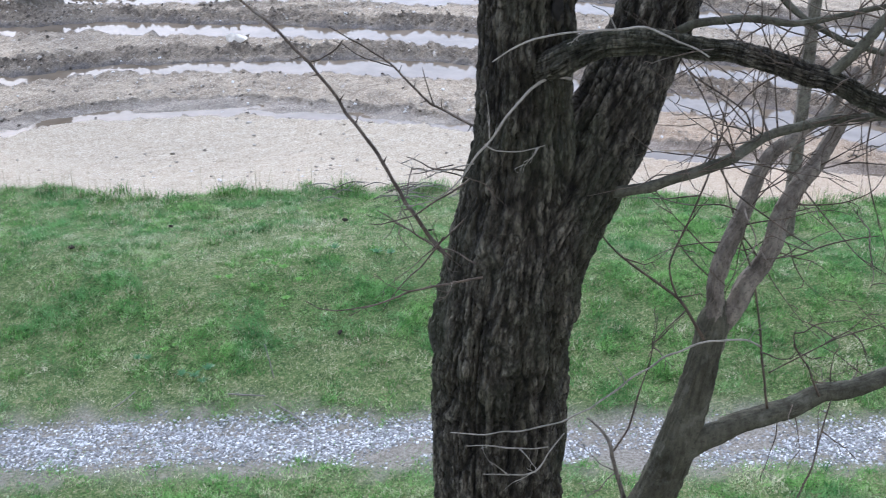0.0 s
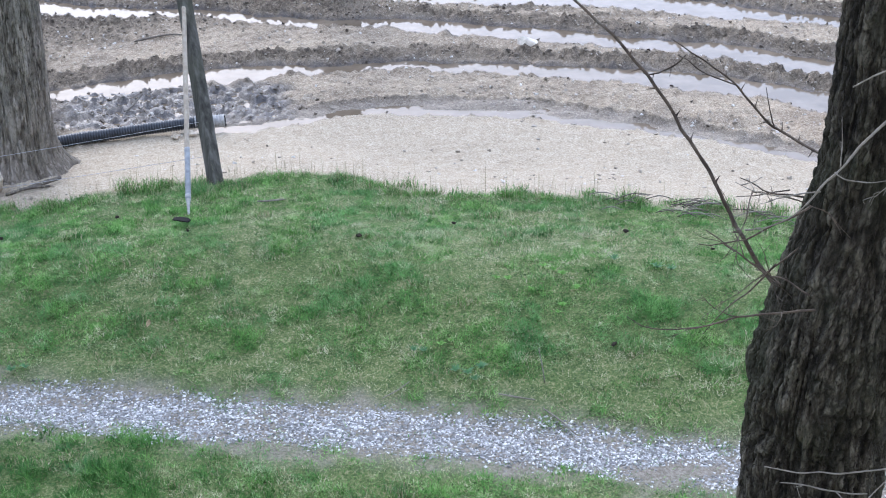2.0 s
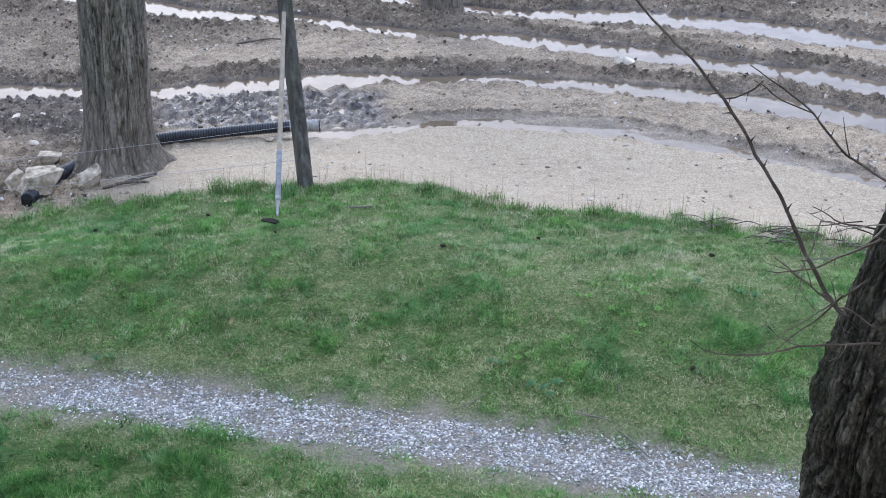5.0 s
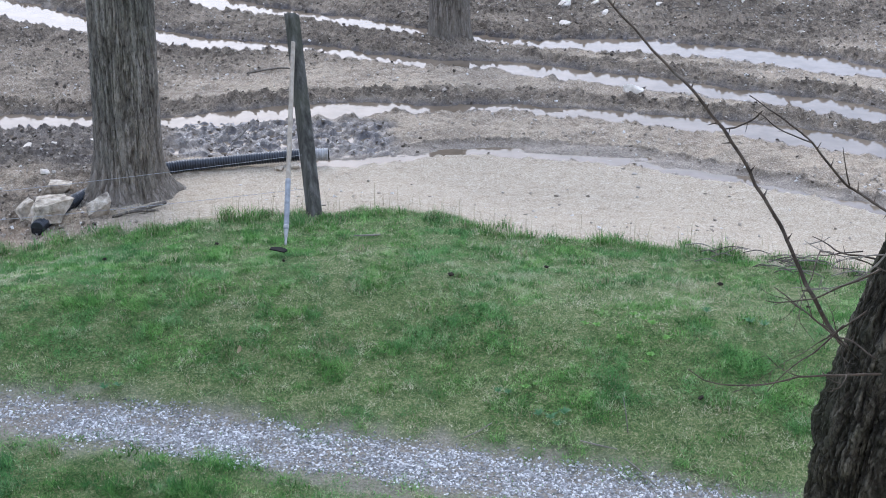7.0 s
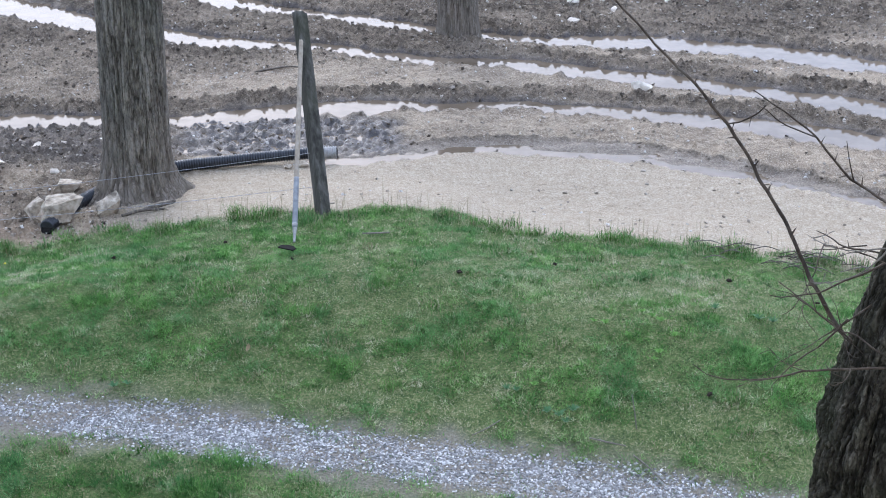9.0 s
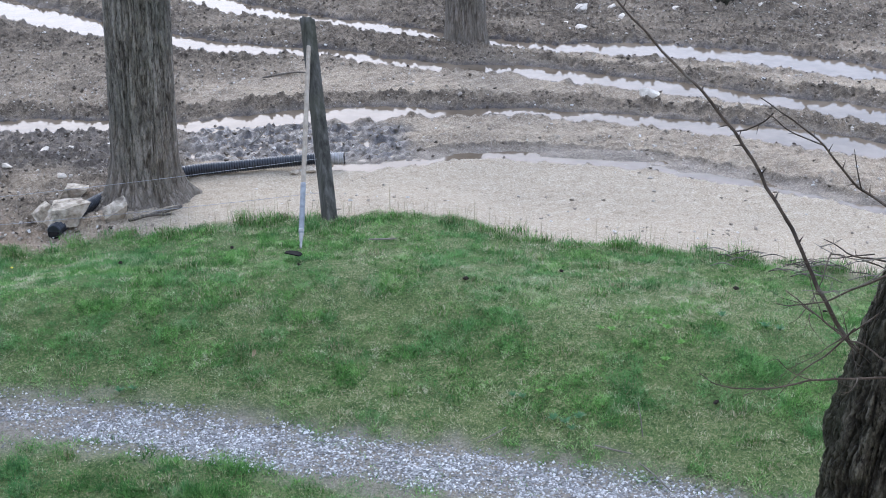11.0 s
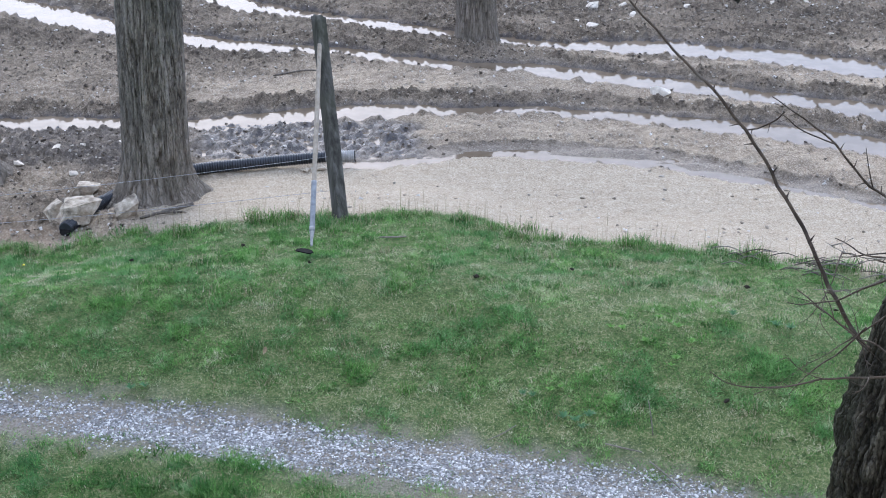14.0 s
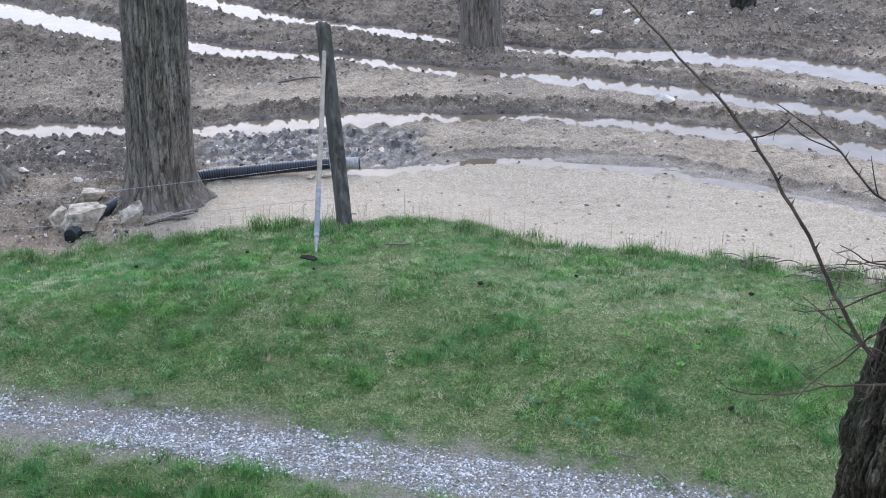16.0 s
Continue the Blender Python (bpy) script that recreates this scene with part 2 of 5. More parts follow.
def ground_nodes(n):
    grain = n.noise(26, 10, 0.8)
    patch = n.noise(1.7, 5, 0.65)
    streak = n.noise(5, 6, 0.7, (1.0, 2.2, 1.0))
    fine = n.noise(75, 6, 0.75)
    mid = n.noise(11, 5, 0.7, (1.0, 1.7, 1.0))
    tone = n.mix(0.5, n.mix(0.45, streak, mid), grain)
    slab = n.ramp(tone, (0.34, (0.22, 0.17, 0.115)), (0.47, (0.39, 0.32, 0.225)), (0.56, (0.445, 0.375, 0.275)), (0.7, (0.57, 0.505, 0.405)))
    field = n.ramp(tone, (0.38, (0.09, 0.07, 0.05)), (0.47, (0.3, 0.236, 0.162)), (0.56, (0.42, 0.345, 0.245)), (0.66, (0.58, 0.52, 0.43)))
    field = n.mix(n.ramp(patch, (0.42, 0.0), (0.62, 0.7)), field, n.mix(0.6, field, (0.11, 0.085, 0.064)))
    dry = n.mix(n.attr("slab"), field, slab)
    dry = n.mix(n.ramp(fine, (0.54, 0.0), (0.62, 0.7)), dry, (0.62, 0.545, 0.44))
    dry = n.mix(n.ramp(fine, (0.4, 0.85), (0.48, 0.0)), dry, n.mix(0.62, dry, (0.1, 0.078, 0.054)))
    dry = n.mix(n.attr("rust"), dry, n.mix(0.3, dry, (0.34, 0.21, 0.12)))
    clod = n.ramp(n.mix(0.7, patch, n.mix(0.5, grain, fine)), (0.4, (0.02, 0.016, 0.012)), (0.49, (0.085, 0.066, 0.047)), (0.58, (0.25, 0.2, 0.145)))
    mud = n.mix(n.attr("ridge"), dry, clod)
    wetc = n.ramp(grain, (0.35, (0.03, 0.025, 0.022)), (0.65, (0.14, 0.122, 0.112)))
    mud = n.mix(n.attr("wet"), mud, wetc)
    soil = n.ramp(n.mix(0.55, n.mix(0.4, grain, streak), fine), (0.4, (0.022, 0.05, 0.01)), (0.5, (0.085, 0.125, 0.034)), (0.6, (0.27, 0.25, 0.13)))
    col = n.mix(n.attr("turf"), mud, soil)
    dust = n.ramp(n.noise(70, 6, 0.75), (0.36, (0.12, 0.1, 0.075)), (0.62, (0.31, 0.278, 0.23)))
    n.color(n.mix(n.attr("track"), col, dust))
    n.rough(n.ramp(n.attr("gloss"), (0.1, 0.92), (0.95, 0.22)))
    n.put(n.b.inputs["Specular IOR Level"], n.ramp(n.attr("gloss"), (0.1, 0.25), (0.95, 0.62)))
    n.bump(n.mix(0.5, grain, fine), 0.9, 0.018)


def water_nodes(n):
    n.color(n.ramp(n.noise(3, 3), (0.4, (0.13, 0.1, 0.068)), (0.65, (0.19, 0.15, 0.108))))
    n.rough(n.ramp(n.noise(5, 3), (0.4, 0.02), (0.7, 0.07)))
    n.b.inputs["IOR"].default_value = 1.33
    n.b.inputs["Coat Weight"].default_value = 0.09
    n.b.inputs["Coat IOR"].default_value = 1.55
    n.b.inputs["Coat Roughness"].default_value = 0.02
    n.bump(n.noise(11, 3, 0.6), 0.12, 0.01)


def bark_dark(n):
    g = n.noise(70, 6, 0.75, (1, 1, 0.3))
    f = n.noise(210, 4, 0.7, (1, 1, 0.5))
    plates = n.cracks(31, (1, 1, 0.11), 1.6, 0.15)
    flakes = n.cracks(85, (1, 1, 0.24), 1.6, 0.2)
    # crevices near black, plate tops pale: shade painted by depth over dark bark
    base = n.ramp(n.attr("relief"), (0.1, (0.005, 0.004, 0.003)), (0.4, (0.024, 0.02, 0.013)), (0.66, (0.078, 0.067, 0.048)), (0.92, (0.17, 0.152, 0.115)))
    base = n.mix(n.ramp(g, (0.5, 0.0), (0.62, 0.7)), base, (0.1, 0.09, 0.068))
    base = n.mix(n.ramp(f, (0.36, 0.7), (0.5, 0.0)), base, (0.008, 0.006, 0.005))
    # cracks between plates and flakes darkened, their shade put into the colour
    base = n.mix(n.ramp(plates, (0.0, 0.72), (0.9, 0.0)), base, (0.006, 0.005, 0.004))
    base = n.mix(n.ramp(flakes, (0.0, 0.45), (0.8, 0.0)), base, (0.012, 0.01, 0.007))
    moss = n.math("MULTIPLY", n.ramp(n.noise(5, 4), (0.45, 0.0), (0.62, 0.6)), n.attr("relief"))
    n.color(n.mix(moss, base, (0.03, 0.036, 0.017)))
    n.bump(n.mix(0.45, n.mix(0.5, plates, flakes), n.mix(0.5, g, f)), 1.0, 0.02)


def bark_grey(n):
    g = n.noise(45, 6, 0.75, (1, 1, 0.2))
    # fissures dark and ridges pale by depth, shade mixed into the grey-brown
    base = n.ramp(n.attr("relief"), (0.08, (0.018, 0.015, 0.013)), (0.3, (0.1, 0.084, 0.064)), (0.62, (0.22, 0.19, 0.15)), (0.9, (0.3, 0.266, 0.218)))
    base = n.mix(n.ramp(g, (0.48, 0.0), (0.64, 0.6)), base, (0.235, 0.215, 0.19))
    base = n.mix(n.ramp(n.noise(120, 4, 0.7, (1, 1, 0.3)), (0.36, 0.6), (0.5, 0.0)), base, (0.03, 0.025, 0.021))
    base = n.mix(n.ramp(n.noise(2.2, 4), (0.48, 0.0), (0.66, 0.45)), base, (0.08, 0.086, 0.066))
    # dark lines along the cracks colour in more of the fissure shade
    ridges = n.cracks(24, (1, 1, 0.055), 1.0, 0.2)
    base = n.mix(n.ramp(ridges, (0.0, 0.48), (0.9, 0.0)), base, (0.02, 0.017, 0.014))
    sep = n.t.nodes.new("ShaderNodeSeparateXYZ")
    n.t.links.new(n.coord, sep.inputs[0])
    splash = n.ramp(n.math("ADD", sep.outputs[2], n.math("MULTIPLY", n.noise(4, 5), 0.7)), (0.35, 0.75), (1.0, 0.0))
    n.color(n.mix(splash, base, n.mix(0.5, base, (0.27, 0.22, 0.165))))
    n.bump(n.mix(0.5, g, ridges), 0.9, 0.02)


def stem_nodes(lo, hi):
    def build(n):
        g = n.noise(55, 5, 0.7, (1, 1, 0.4))
        c = n.ramp(n.mix(0.45, g, n.noise(9, 4)), (0.38, lo), (0.6, hi))
        c = n.mix(n.ramp(n.noise(140, 4, 0.7), (0.36, 0.65), (0.48, 0.0)), c, lo)
        n.color(n.mix(n.ramp(n.noise(22, 4), (0.56, 0.0), (0.66, 0.4)), c, n.mix(0.5, hi, (0.2, 0.2, 0.17))))
        n.bump(g, 0.9, 0.005)
    return build


def blade_nodes(n):
    green = n.ramp(n.attr("tint"), (0.0, (0.036, 0.108, 0.018)), (0.5, (0.092, 0.23, 0.042)), (1.0, (0.205, 0.372, 0.094)))
    straw = n.ramp(n.attr("tint"), (0.0, (0.2, 0.17, 0.095)), (0.6, (0.4, 0.345, 0.215)), (1.0, (0.58, 0.52, 0.37)))
    green = n.mix(n.attr("cool"), green, n.mix(0.45, green, (0.085, 0.21, 0.085)))
    n.color(n.mix(n.attr("dry"), green, straw))


def stone_nodes(n):
    c = n.ramp(n.island(), (0.0, (0.12, 0.118, 0.112)), (0.35, (0.23, 0.228, 0.222)), (0.68, (0.37, 0.366, 0.356)), (0.93, (0.66, 0.652, 0.632)))
    n.color(n.mix(n.ramp(n.noise(90, 4), (0.45, 0.0), (0.7, 0.35)), c, (0.22, 0.2, 0.18)))
    n.bump(n.noise(120, 3), 0.4, 0.003)


def pebble_nodes(n):
    c = n.ramp(n.island(), (0.0, (0.2, 0.165, 0.125)), (0.4, (0.33, 0.28, 0.22)), (0.8, (0.42, 0.38, 0.32)), (1.0, (0.68, 0.65, 0.6)))
    n.color(n.mix(n.ramp(n.noise(90, 4), (0.4, 0.0), (0.7, 0.4)), c, (0.2, 0.17, 0.13)))
    n.bump(n.noise(120, 3), 0.4, 0.003)


def clod_nodes(n):
    c = n.ramp(n.island(), (0.0, (0.05, 0.04, 0.03)), (0.6, (0.13, 0.106, 0.08)), (1.0, (0.27, 0.23, 0.18)))
    n.color(n.mix(n.ramp(n.noise(60, 4), (0.4, 0.0), (0.7, 0.4)), c, (0.16, 0.13, 0.1)))
    n.bump(n.noise(90, 3), 0.5, 0.004)


def rock_nodes(n):
    g = n.noise(14, 6, 0.65)
    c = n.ramp(g, (0.34, (0.16, 0.132, 0.1)), (0.47, (0.4, 0.34, 0.255)), (0.62, (0.64, 0.565, 0.45)))
    n.color(n.mix(n.ramp(n.noise(5, 4), (0.5, 0.0), (0.68, 0.6)), c, (0.27, 0.19, 0.12)))
    n.bump(n.mix(0.5, n.noise(40, 6, 0.7), n.noise(13, 5, 0.7, (1, 1, 3))), 1.0, 0.025)


def post_nodes(n):
    g = n.noise(26, 6, 0.65, (1, 1, 0.05))
    c = n.ramp(g, (0.3, (0.022, 0.02, 0.017)), (0.5, (0.075, 0.07, 0.06)), (0.7, (0.15, 0.142, 0.125)))
    c = n.mix(n.ramp(n.noise(6, 4, 0.6, (1, 1, 0.5)), (0.56, 0.0), (0.66, 0.75)), c, (0.02, 0.018, 0.015))
    n.color(n.mix(n.ramp(n.noise(3.2, 3), (0.5, 0.0), (0.75, 0.3)), c, (0.1, 0.105, 0.06)))
    n.bump(g, 0.8, 0.006)


def handle_nodes(n):
    g = n.noise(40, 4, 0.6, (1, 1, 0.04))
    n.color(n.ramp(g, (0.3, (0.27, 0.22, 0.16)), (0.7, (0.42, 0.36, 0.28))))
    n.bump(g, 0.3, 0.002)


def plain(lo, hi, scale=30, bump=0.3):
    def build(n):
        g = n.noise(scale, 5, 0.65)
        n.color(n.ramp(g, (0.35, lo), (0.65, hi)))
        n.bump(g, bump, 0.003)
    return build


GROUND = material("ground_earth", ground_nodes, 0.9, 0, 0.25)
WATER = material("muddy_water", water_nodes, 0.05, 0, 0.5)
BARK_DARK = material("dark_bark_shaded_furrows", bark_dark, 0.9, 0, 0.2)
BARK_GREY = material("grey_brown_bark_shaded_furrows", bark_grey, 0.9, 0, 0.2)
LIMB = material("limb_bark", stem_nodes((0.03, 0.028, 0.018), (0.095, 0.09, 0.064)), 0.85, 0, 0.2)
SMOOTH = material("smooth_grey_bark", stem_nodes((0.05, 0.042, 0.033), (0.2, 0.172, 0.14)), 0.8, 0, 0.2)
TWIG = material("brown_twig", stem_nodes((0.038, 0.028, 0.02), (0.115, 0.086, 0.062)), 0.75, 0, 0.25)
PALE_TWIG = material("pale_dead_twig", stem_nodes((0.13, 0.115, 0.095), (0.27, 0.245, 0.205)), 0.85, 0, 0.2)
BLADE = material("grass_blades", blade_nodes, 0.7, 0, 0.15)
STONE = material("crushed_stone", stone_nodes, 0.8, 0, 0.3)
PEBBLE = material("field_stones", pebble_nodes, 0.85, 0, 0.3)
CLOD = material("earth_clods", clod_nodes, 0.9, 0, 0.25)
ROCK = material("limestone", rock_nodes, 0.85, 0, 0.3)
POST = material("weathered_post", post_nodes, 0.9, 0, 0.2)
HANDLE = material("ash_handle", handle_nodes, 0.6, 0, 0.3)
SLEEVE = material("grey_white_paint", plain((0.18, 0.188, 0.198), (0.3, 0.31, 0.32), 25, 0.15), 0.5, 0, 0.4)
# rusty hoe steel; also the black painted for shade inside knot and pipe
STEEL_AND_SHADE = material("rusty_steel_and_hole_shade", plain((0.006, 0.006, 0.006), (0.018, 0.016, 0.014), 40), 0.85, 0.0, 0.1)
PIPE = material("black_corrugated_plastic", plain((0.008, 0.01, 0.014), (0.026, 0.03, 0.038), 20, 0.1), 0.3, 0, 0.5)
COUPLING = material("muddy_grey_plastic", plain((0.24, 0.235, 0.225), (0.4, 0.39, 0.37), 25, 0.2), 0.55, 0, 0.4)
WIRE = material("pale_fence_cord", plain((0.26, 0.26, 0.27), (0.44, 0.44, 0.45), 60, 0.1), 0.6, 0, 0.3)
LEAF = material("weed_leaf", plain((0.075, 0.18, 0.026), (0.145, 0.285, 0.052), 30, 0.2), 0.7, 0, 0.3)
LEAF_BLUE = material("dull_green_leaf", plain((0.036, 0.11, 0.034), (0.075, 0.175, 0.06), 30, 0.2), 0.5, 0, 0.3)
PETAL_Y = material("yellow_petal", plain((0.6, 0.5, 0.03), (0.75, 0.62, 0.05), 30, 0.1), 0.6)
DEAD_LEAF = material("dead_tan_leaf", plain((0.3, 0.22, 0.13), (0.5, 0.4, 0.27), 60, 0.2), 0.8)
DIRT = material("dark_dirt", plain((0.012, 0.01, 0.008), (0.045, 0.036, 0.026), 60, 0.5), 0.95, 0, 0.1)
WHITE_ROCK = material("white_stone", plain((0.46, 0.4, 0.32), (0.74, 0.67, 0.56), 18, 0.6), 0.85)
SIDING = material("house_siding", plain((0.5, 0.49, 0.46), (0.6, 0.59, 0.56), 6, 0.1), 0.7)

# ---------------------------------------------------------------- ground
# each water furrow runs as y over x; then its half width
FURROWS = (
    ((-7, -3.4, -1.3, -0.7, -0.3, 0.1, 0.7, 1.2, 1.65, 2.1, 2.6, 3.1, 4.1, 5.1, 7.5),
     (9.2, 9.5, 9.66, 9.68, 9.76, 9.87, 9.86, 9.75, 9.61, 9.39, 9.1, 8.79, 8.0, 7.3, 5.6), 0.14, 0.06),
    ((-7, -4.2, -3.1, -2.4, -1.9, -1.35, -0.5, 0.1, 0.6, 1.06, 1.55, 2.0, 2.5, 2.95, 3.5, 4.8, 6.0, 7.5),
     (10.6, 10.62, 10.6, 10.58, 10.67, 10.87, 10.98, 10.94, 10.96, 10.85, 10.72, 10.58, 10.42, 10.25, 9.97, 8.78, 7.6, 6.0), 0.145, 0.12),
    ((-9, -5.65, -4.8, -3.9, -3.0, -2.3, -1.64, -1.27, -0.8, -0.2, 0.34, 0.9, 1.4, 1.95, 2.45, 2.95, 3.6, 4.5, 5.3, 5.9, 7.5),
     (17.0, 14.99, 14.38, 13.79, 13.27, 13.01, 12.92, 12.82, 12.58, 12.36, 12.3, 12.08, 11.9, 11.68, 11.44, 11.22, 10.92, 10.2, 9.5, 9.0, 7.6), 0.165, 0.13),
    ((-9, -4.4, -3.27, -2.56, -1.86, -1.5, -0.86, -0.18, 0.42, 0.95, 1.5, 2.1, 2.65, 3.2, 3.7, 4.4, 6, 8),
     (19.0, 16.2, 15.31, 14.71, 14.32, 14.15, 13.83, 13.48, 13.2, 13.03, 13.0, 12.95, 12.78, 12.58, 12.31, 11.95, 10.9, 9.3), 0.18, 0.13),
)
EDGE = ((-8, -3.1, -2.6, -2.2, -1.8, -1.3, -0.9, -0.35, 0.12, 0.6, 1.0, 1.6, 2.3, 3.3, 4.0, 4.7, 8),
        (7.4, 7.76, 7.84, 7.86, 7.84, 7.87, 7.93, 7.92, 7.72, 7.48, 7.45, 7.34, 7.1, 6.6, 6.36, 6.15, 5.0))
TRACK = ((-8, -2.4, -1.85, -1.25, -0.65, -0.1, 0.5, 1.0, 1.55, 2.4, 3.5, 8), (5.7, 5.56, 5.49, 5.38, 5.24, 5.12, 4.97, 4.8, 4.62, 4.35, 4.0, 2.5))
WATER_Z = -0.029


def along(rows, x):
    return np.interp(x, rows[0], rows[1])


def lumpy(x, y, scale, seed, share):
    """Round lumps of earth, one in some of the cells of a grid; heights in metres."""
    i, j = np.floor(x * scale).astype(np.int64), np.floor(y * scale).astype(np.int64)
    r = 0.2 + 0.28 * lattice(i, j, seed)
    cx = i + r + (1 - 2 * r) * lattice(i, j, seed + 1)
    cy = j + r + (1 - 2 * r) * lattice(i, j, seed + 2)
    d = ((x * scale - cx) ** 2 + (y * scale - cy) ** 2) / r ** 2
    return np.sqrt(np.clip(1 - d, 0, 1)) * r / scale * (lattice(i, j, seed + 3) < share)


def lay(x, y):
    """Height and zones of the ground at x, y."""
    wob = (fbm(x * 3, y * 3, 5, 3) - 0.5)
    edge = along(EDGE, x) + 0.16 * (fbm(x * 2.2, y * 0 + 3, 9, 3) - 0.5) * 2
    turf = step(0.06, -0.06, y - edge + 0.18 * wob)
    bank = step(1.35, -0.1, y - edge)
    left = step(-0.9, -3.0, x)
    top = 0.285 - 0.2 * left * step(1.5, 0.2, edge - y) + 0.1 * step(0.0, 1.4, edge - y) - 0.19 * step(1.0, 2.6, edge - y) - 0.15 * step(2.8, 6.0, edge - y)
    z = top * bank + 0.03 * (fbm(x * 1.1, y * 1.1, 2, 3) - 0.5)
    mud = 1 - turf
    slab = step(0.1, -0.25, y - np.interp(x, FURROWS[0][0], FURROWS[0][1]) + 0.25 * wob) * step(-2.9, -1.6, x + 0.5 * wob)
    rough = 1 - slab
    ridge, wet, gloss = np.zeros_like(z), np.zeros_like(z), np.zeros_like(z)
    clod = fbm(x * 9, y * 9, 31, 4)
    lumps = np.abs(2 * fbm(x * 14, y * 14, 41, 3) - 1)
    for k, (xs, ys, half, deep) in enumerate(FURROWS):
        yc = np.interp(x, xs, ys)
        slope = (np.interp(x + 0.15, xs, ys) - np.interp(x - 0.15, xs, ys)) / 0.3
        d = (y - yc) / np.sqrt(1 + slope ** 2) + 0.16 * (fbm(x * 4, y * 4, 50 + k, 4) - 0.5)
        w = half * (0.75 + 0.6 * vnoise(x * 1.1, y * 0, 60 + k)) * (1 + 0.6 * step(-2.2, -3.4, x) * (k == 2)) * (1 + 0.25 * step(0.6, 2.2, x) * (k > 0))
        if k == 0:
            # a shallow wash with cut edges and puddles here and there on its floor
            d = d - 0.07 * (fbm(x * 1.6, y * 0, 64, 3) - 0.5)
            bed = np.exp(-np.abs(d / w) ** 10) * step(-1.5, -0.9, x) * mud
            floor_ = WATER_Z + 0.004 - 0.06 * (fbm(x * 2.3, y * 9, 66, 3) - 0.45) + 0.01 * (fbm(x * 16, y * 16, 67, 2) - 0.5) + 0.035 * np.clip(d / w + 0.08, -1, 1) - 0.013
            z = z * (1 - bed) + bed * floor_
            wash = bed
            cut = np.exp(-((np.abs(d) - w - 0.01) / np.where(d > 0, 0.024, 0.014)) ** 2) * step(-1.5, -0.9, x)
            ridge = np.maximum(ridge, 0.7 * cut)
            z = z + mud * 0.014 * np.exp(-((d - w - 0.04) / 0.03) ** 2) * (d > 0)
        else:
            z = z - deep * np.exp(-np.abs(d / w) ** 4.0) * mud
        h = (0.02 if k == 0 else 0.028) * (0.6 + 0.8 * vnoise(x * 1.7, y * 0, 70 + k))
        far = np.exp(-((d - w - 0.15 - 0.08 * vnoise(x * 3, y * 0, 75 + k)) / 0.15) ** 4)
        swell = np.exp(-((d - w - 0.24) / 0.15) ** 2)
        near = 0.3 * np.exp(-((d + w + 0.07) / 0.07) ** 2)
        z = z + mud * h * (swell + near) * (0.35 + 1.2 * clod)
        fringe = np.exp(-((d + w + 0.03) / 0.045) ** 2) * (0.4 + 0.9 * vnoise(x * 5, y * 0, 77 + k))
        ridge = np.maximum(ridge, (0.0 if k == 0 else 0.9) * np.clip(1.25 * far + 0.8 * fringe, 0, 1))
        reach = step(-1.5, -0.9, x) if k == 0 else 1.0
        wet = np.maximum(wet, reach * (0.38 if k == 0 else 1.0) * np.exp(-((d - 0.01) / (w * (1.05 if k == 0 else 1.2))) ** 6))
        gloss = np.maximum(gloss, reach * (0.5 if k == 0 else 0.75) * np.exp(-(d / (w * 1.2)) ** 4))
    # churned wet mud beside the drain pipe, and the wet corner behind the tree
    smear = step(-2.5, -2.1, x) * step(-0.15, -0.6, x + 1.1 * wob) * step(9.62, 9.82, y) * step(10.75, 10.5, y)
    corner = step(-1.9, -2.6, x) * step(9.2, 9.7, y + 0.4 * wob) * step(10.75, 10.45, y)
    flat = np.maximum(smear, corner * 0.45)
    z = z * (1 - flat) + flat * (WATER_Z + 0.012 + 0.03 * (fbm(x * 9, y * 12, 77, 2) - 0.5) + 0.075 * (fbm(x * 22, y * 34, 78, 2) - 0.5))
    wet = np.maximum(wet, flat * (0.5 + 0.5 * step(0.4, 0.6, fbm(x * 12, y * 18, 79, 2))))
    gloss = np.maximum(gloss, 0.75 * flat)
    ridge = np.maximum(ridge, np.maximum(corner, 0.55 * smear))
    ridge = np.maximum(ridge, 1.15 * step(-2.2, -2.8, x + 0.5 * wob) * step(7.7, 8.0, y) * fbm(x * 3, y * 3, 83, 3))
    upper = step(11.9, 13.2, y + 0.5 * wob - 0.12 * x)
    ridge = np.maximum(ridge, np.clip(upper * (0.62 + 1.2 * (fbm(x * 1.5, y * 1.5, 81, 3) - 0.3)), 0, 0.95))
    ridge = np.maximum(ridge, 0.75 * step(0.55, 0.72, fbm(x * 0.9 + 7, y * 1.4, 88, 4)) * step(9.9, 11.5, y))
    grit = fbm(x * 26, y * 26, 43, 2)
    z = z + mud * ((0.014 + 0.026 * rough + 0.03 * ridge) * (clod - 0.5) + (0.008 + 0.008 * rough + 0.03 * ridge) * (lumps - 0.3) + (0.012 + 0.016 * rough + 0.05 * ridge) * (grit - 0.5)) * (1 - 0.3 * flat) * (1 - 0.75 * wash)
    wx, wy = x + 0.03 * (clod - 0.5), y + 0.03 * (grit - 0.5)
    z = z + mud * (1 - wash) * (ridge * (0.7 * lumpy(wx, wy, 11, 210, 0.45) + 0.65 * lumpy(wx, wy, 19, 220, 0.55)) + (0.12 * rough + 0.05) * lumpy(wx, wy, 17, 230, 0.3))
    track = np.exp(-np.abs((y - along(TRACK, x) + 0.16 * wob + 0.16 * (fbm(x * 10, y * 12, 17, 3) - 0.5)) / 0.25) ** 4)
    z = z - 0.025 * track
    ridge = np.clip(ridge * (0.55 + 0.9 * (clod - 0.2)), 0, 1)
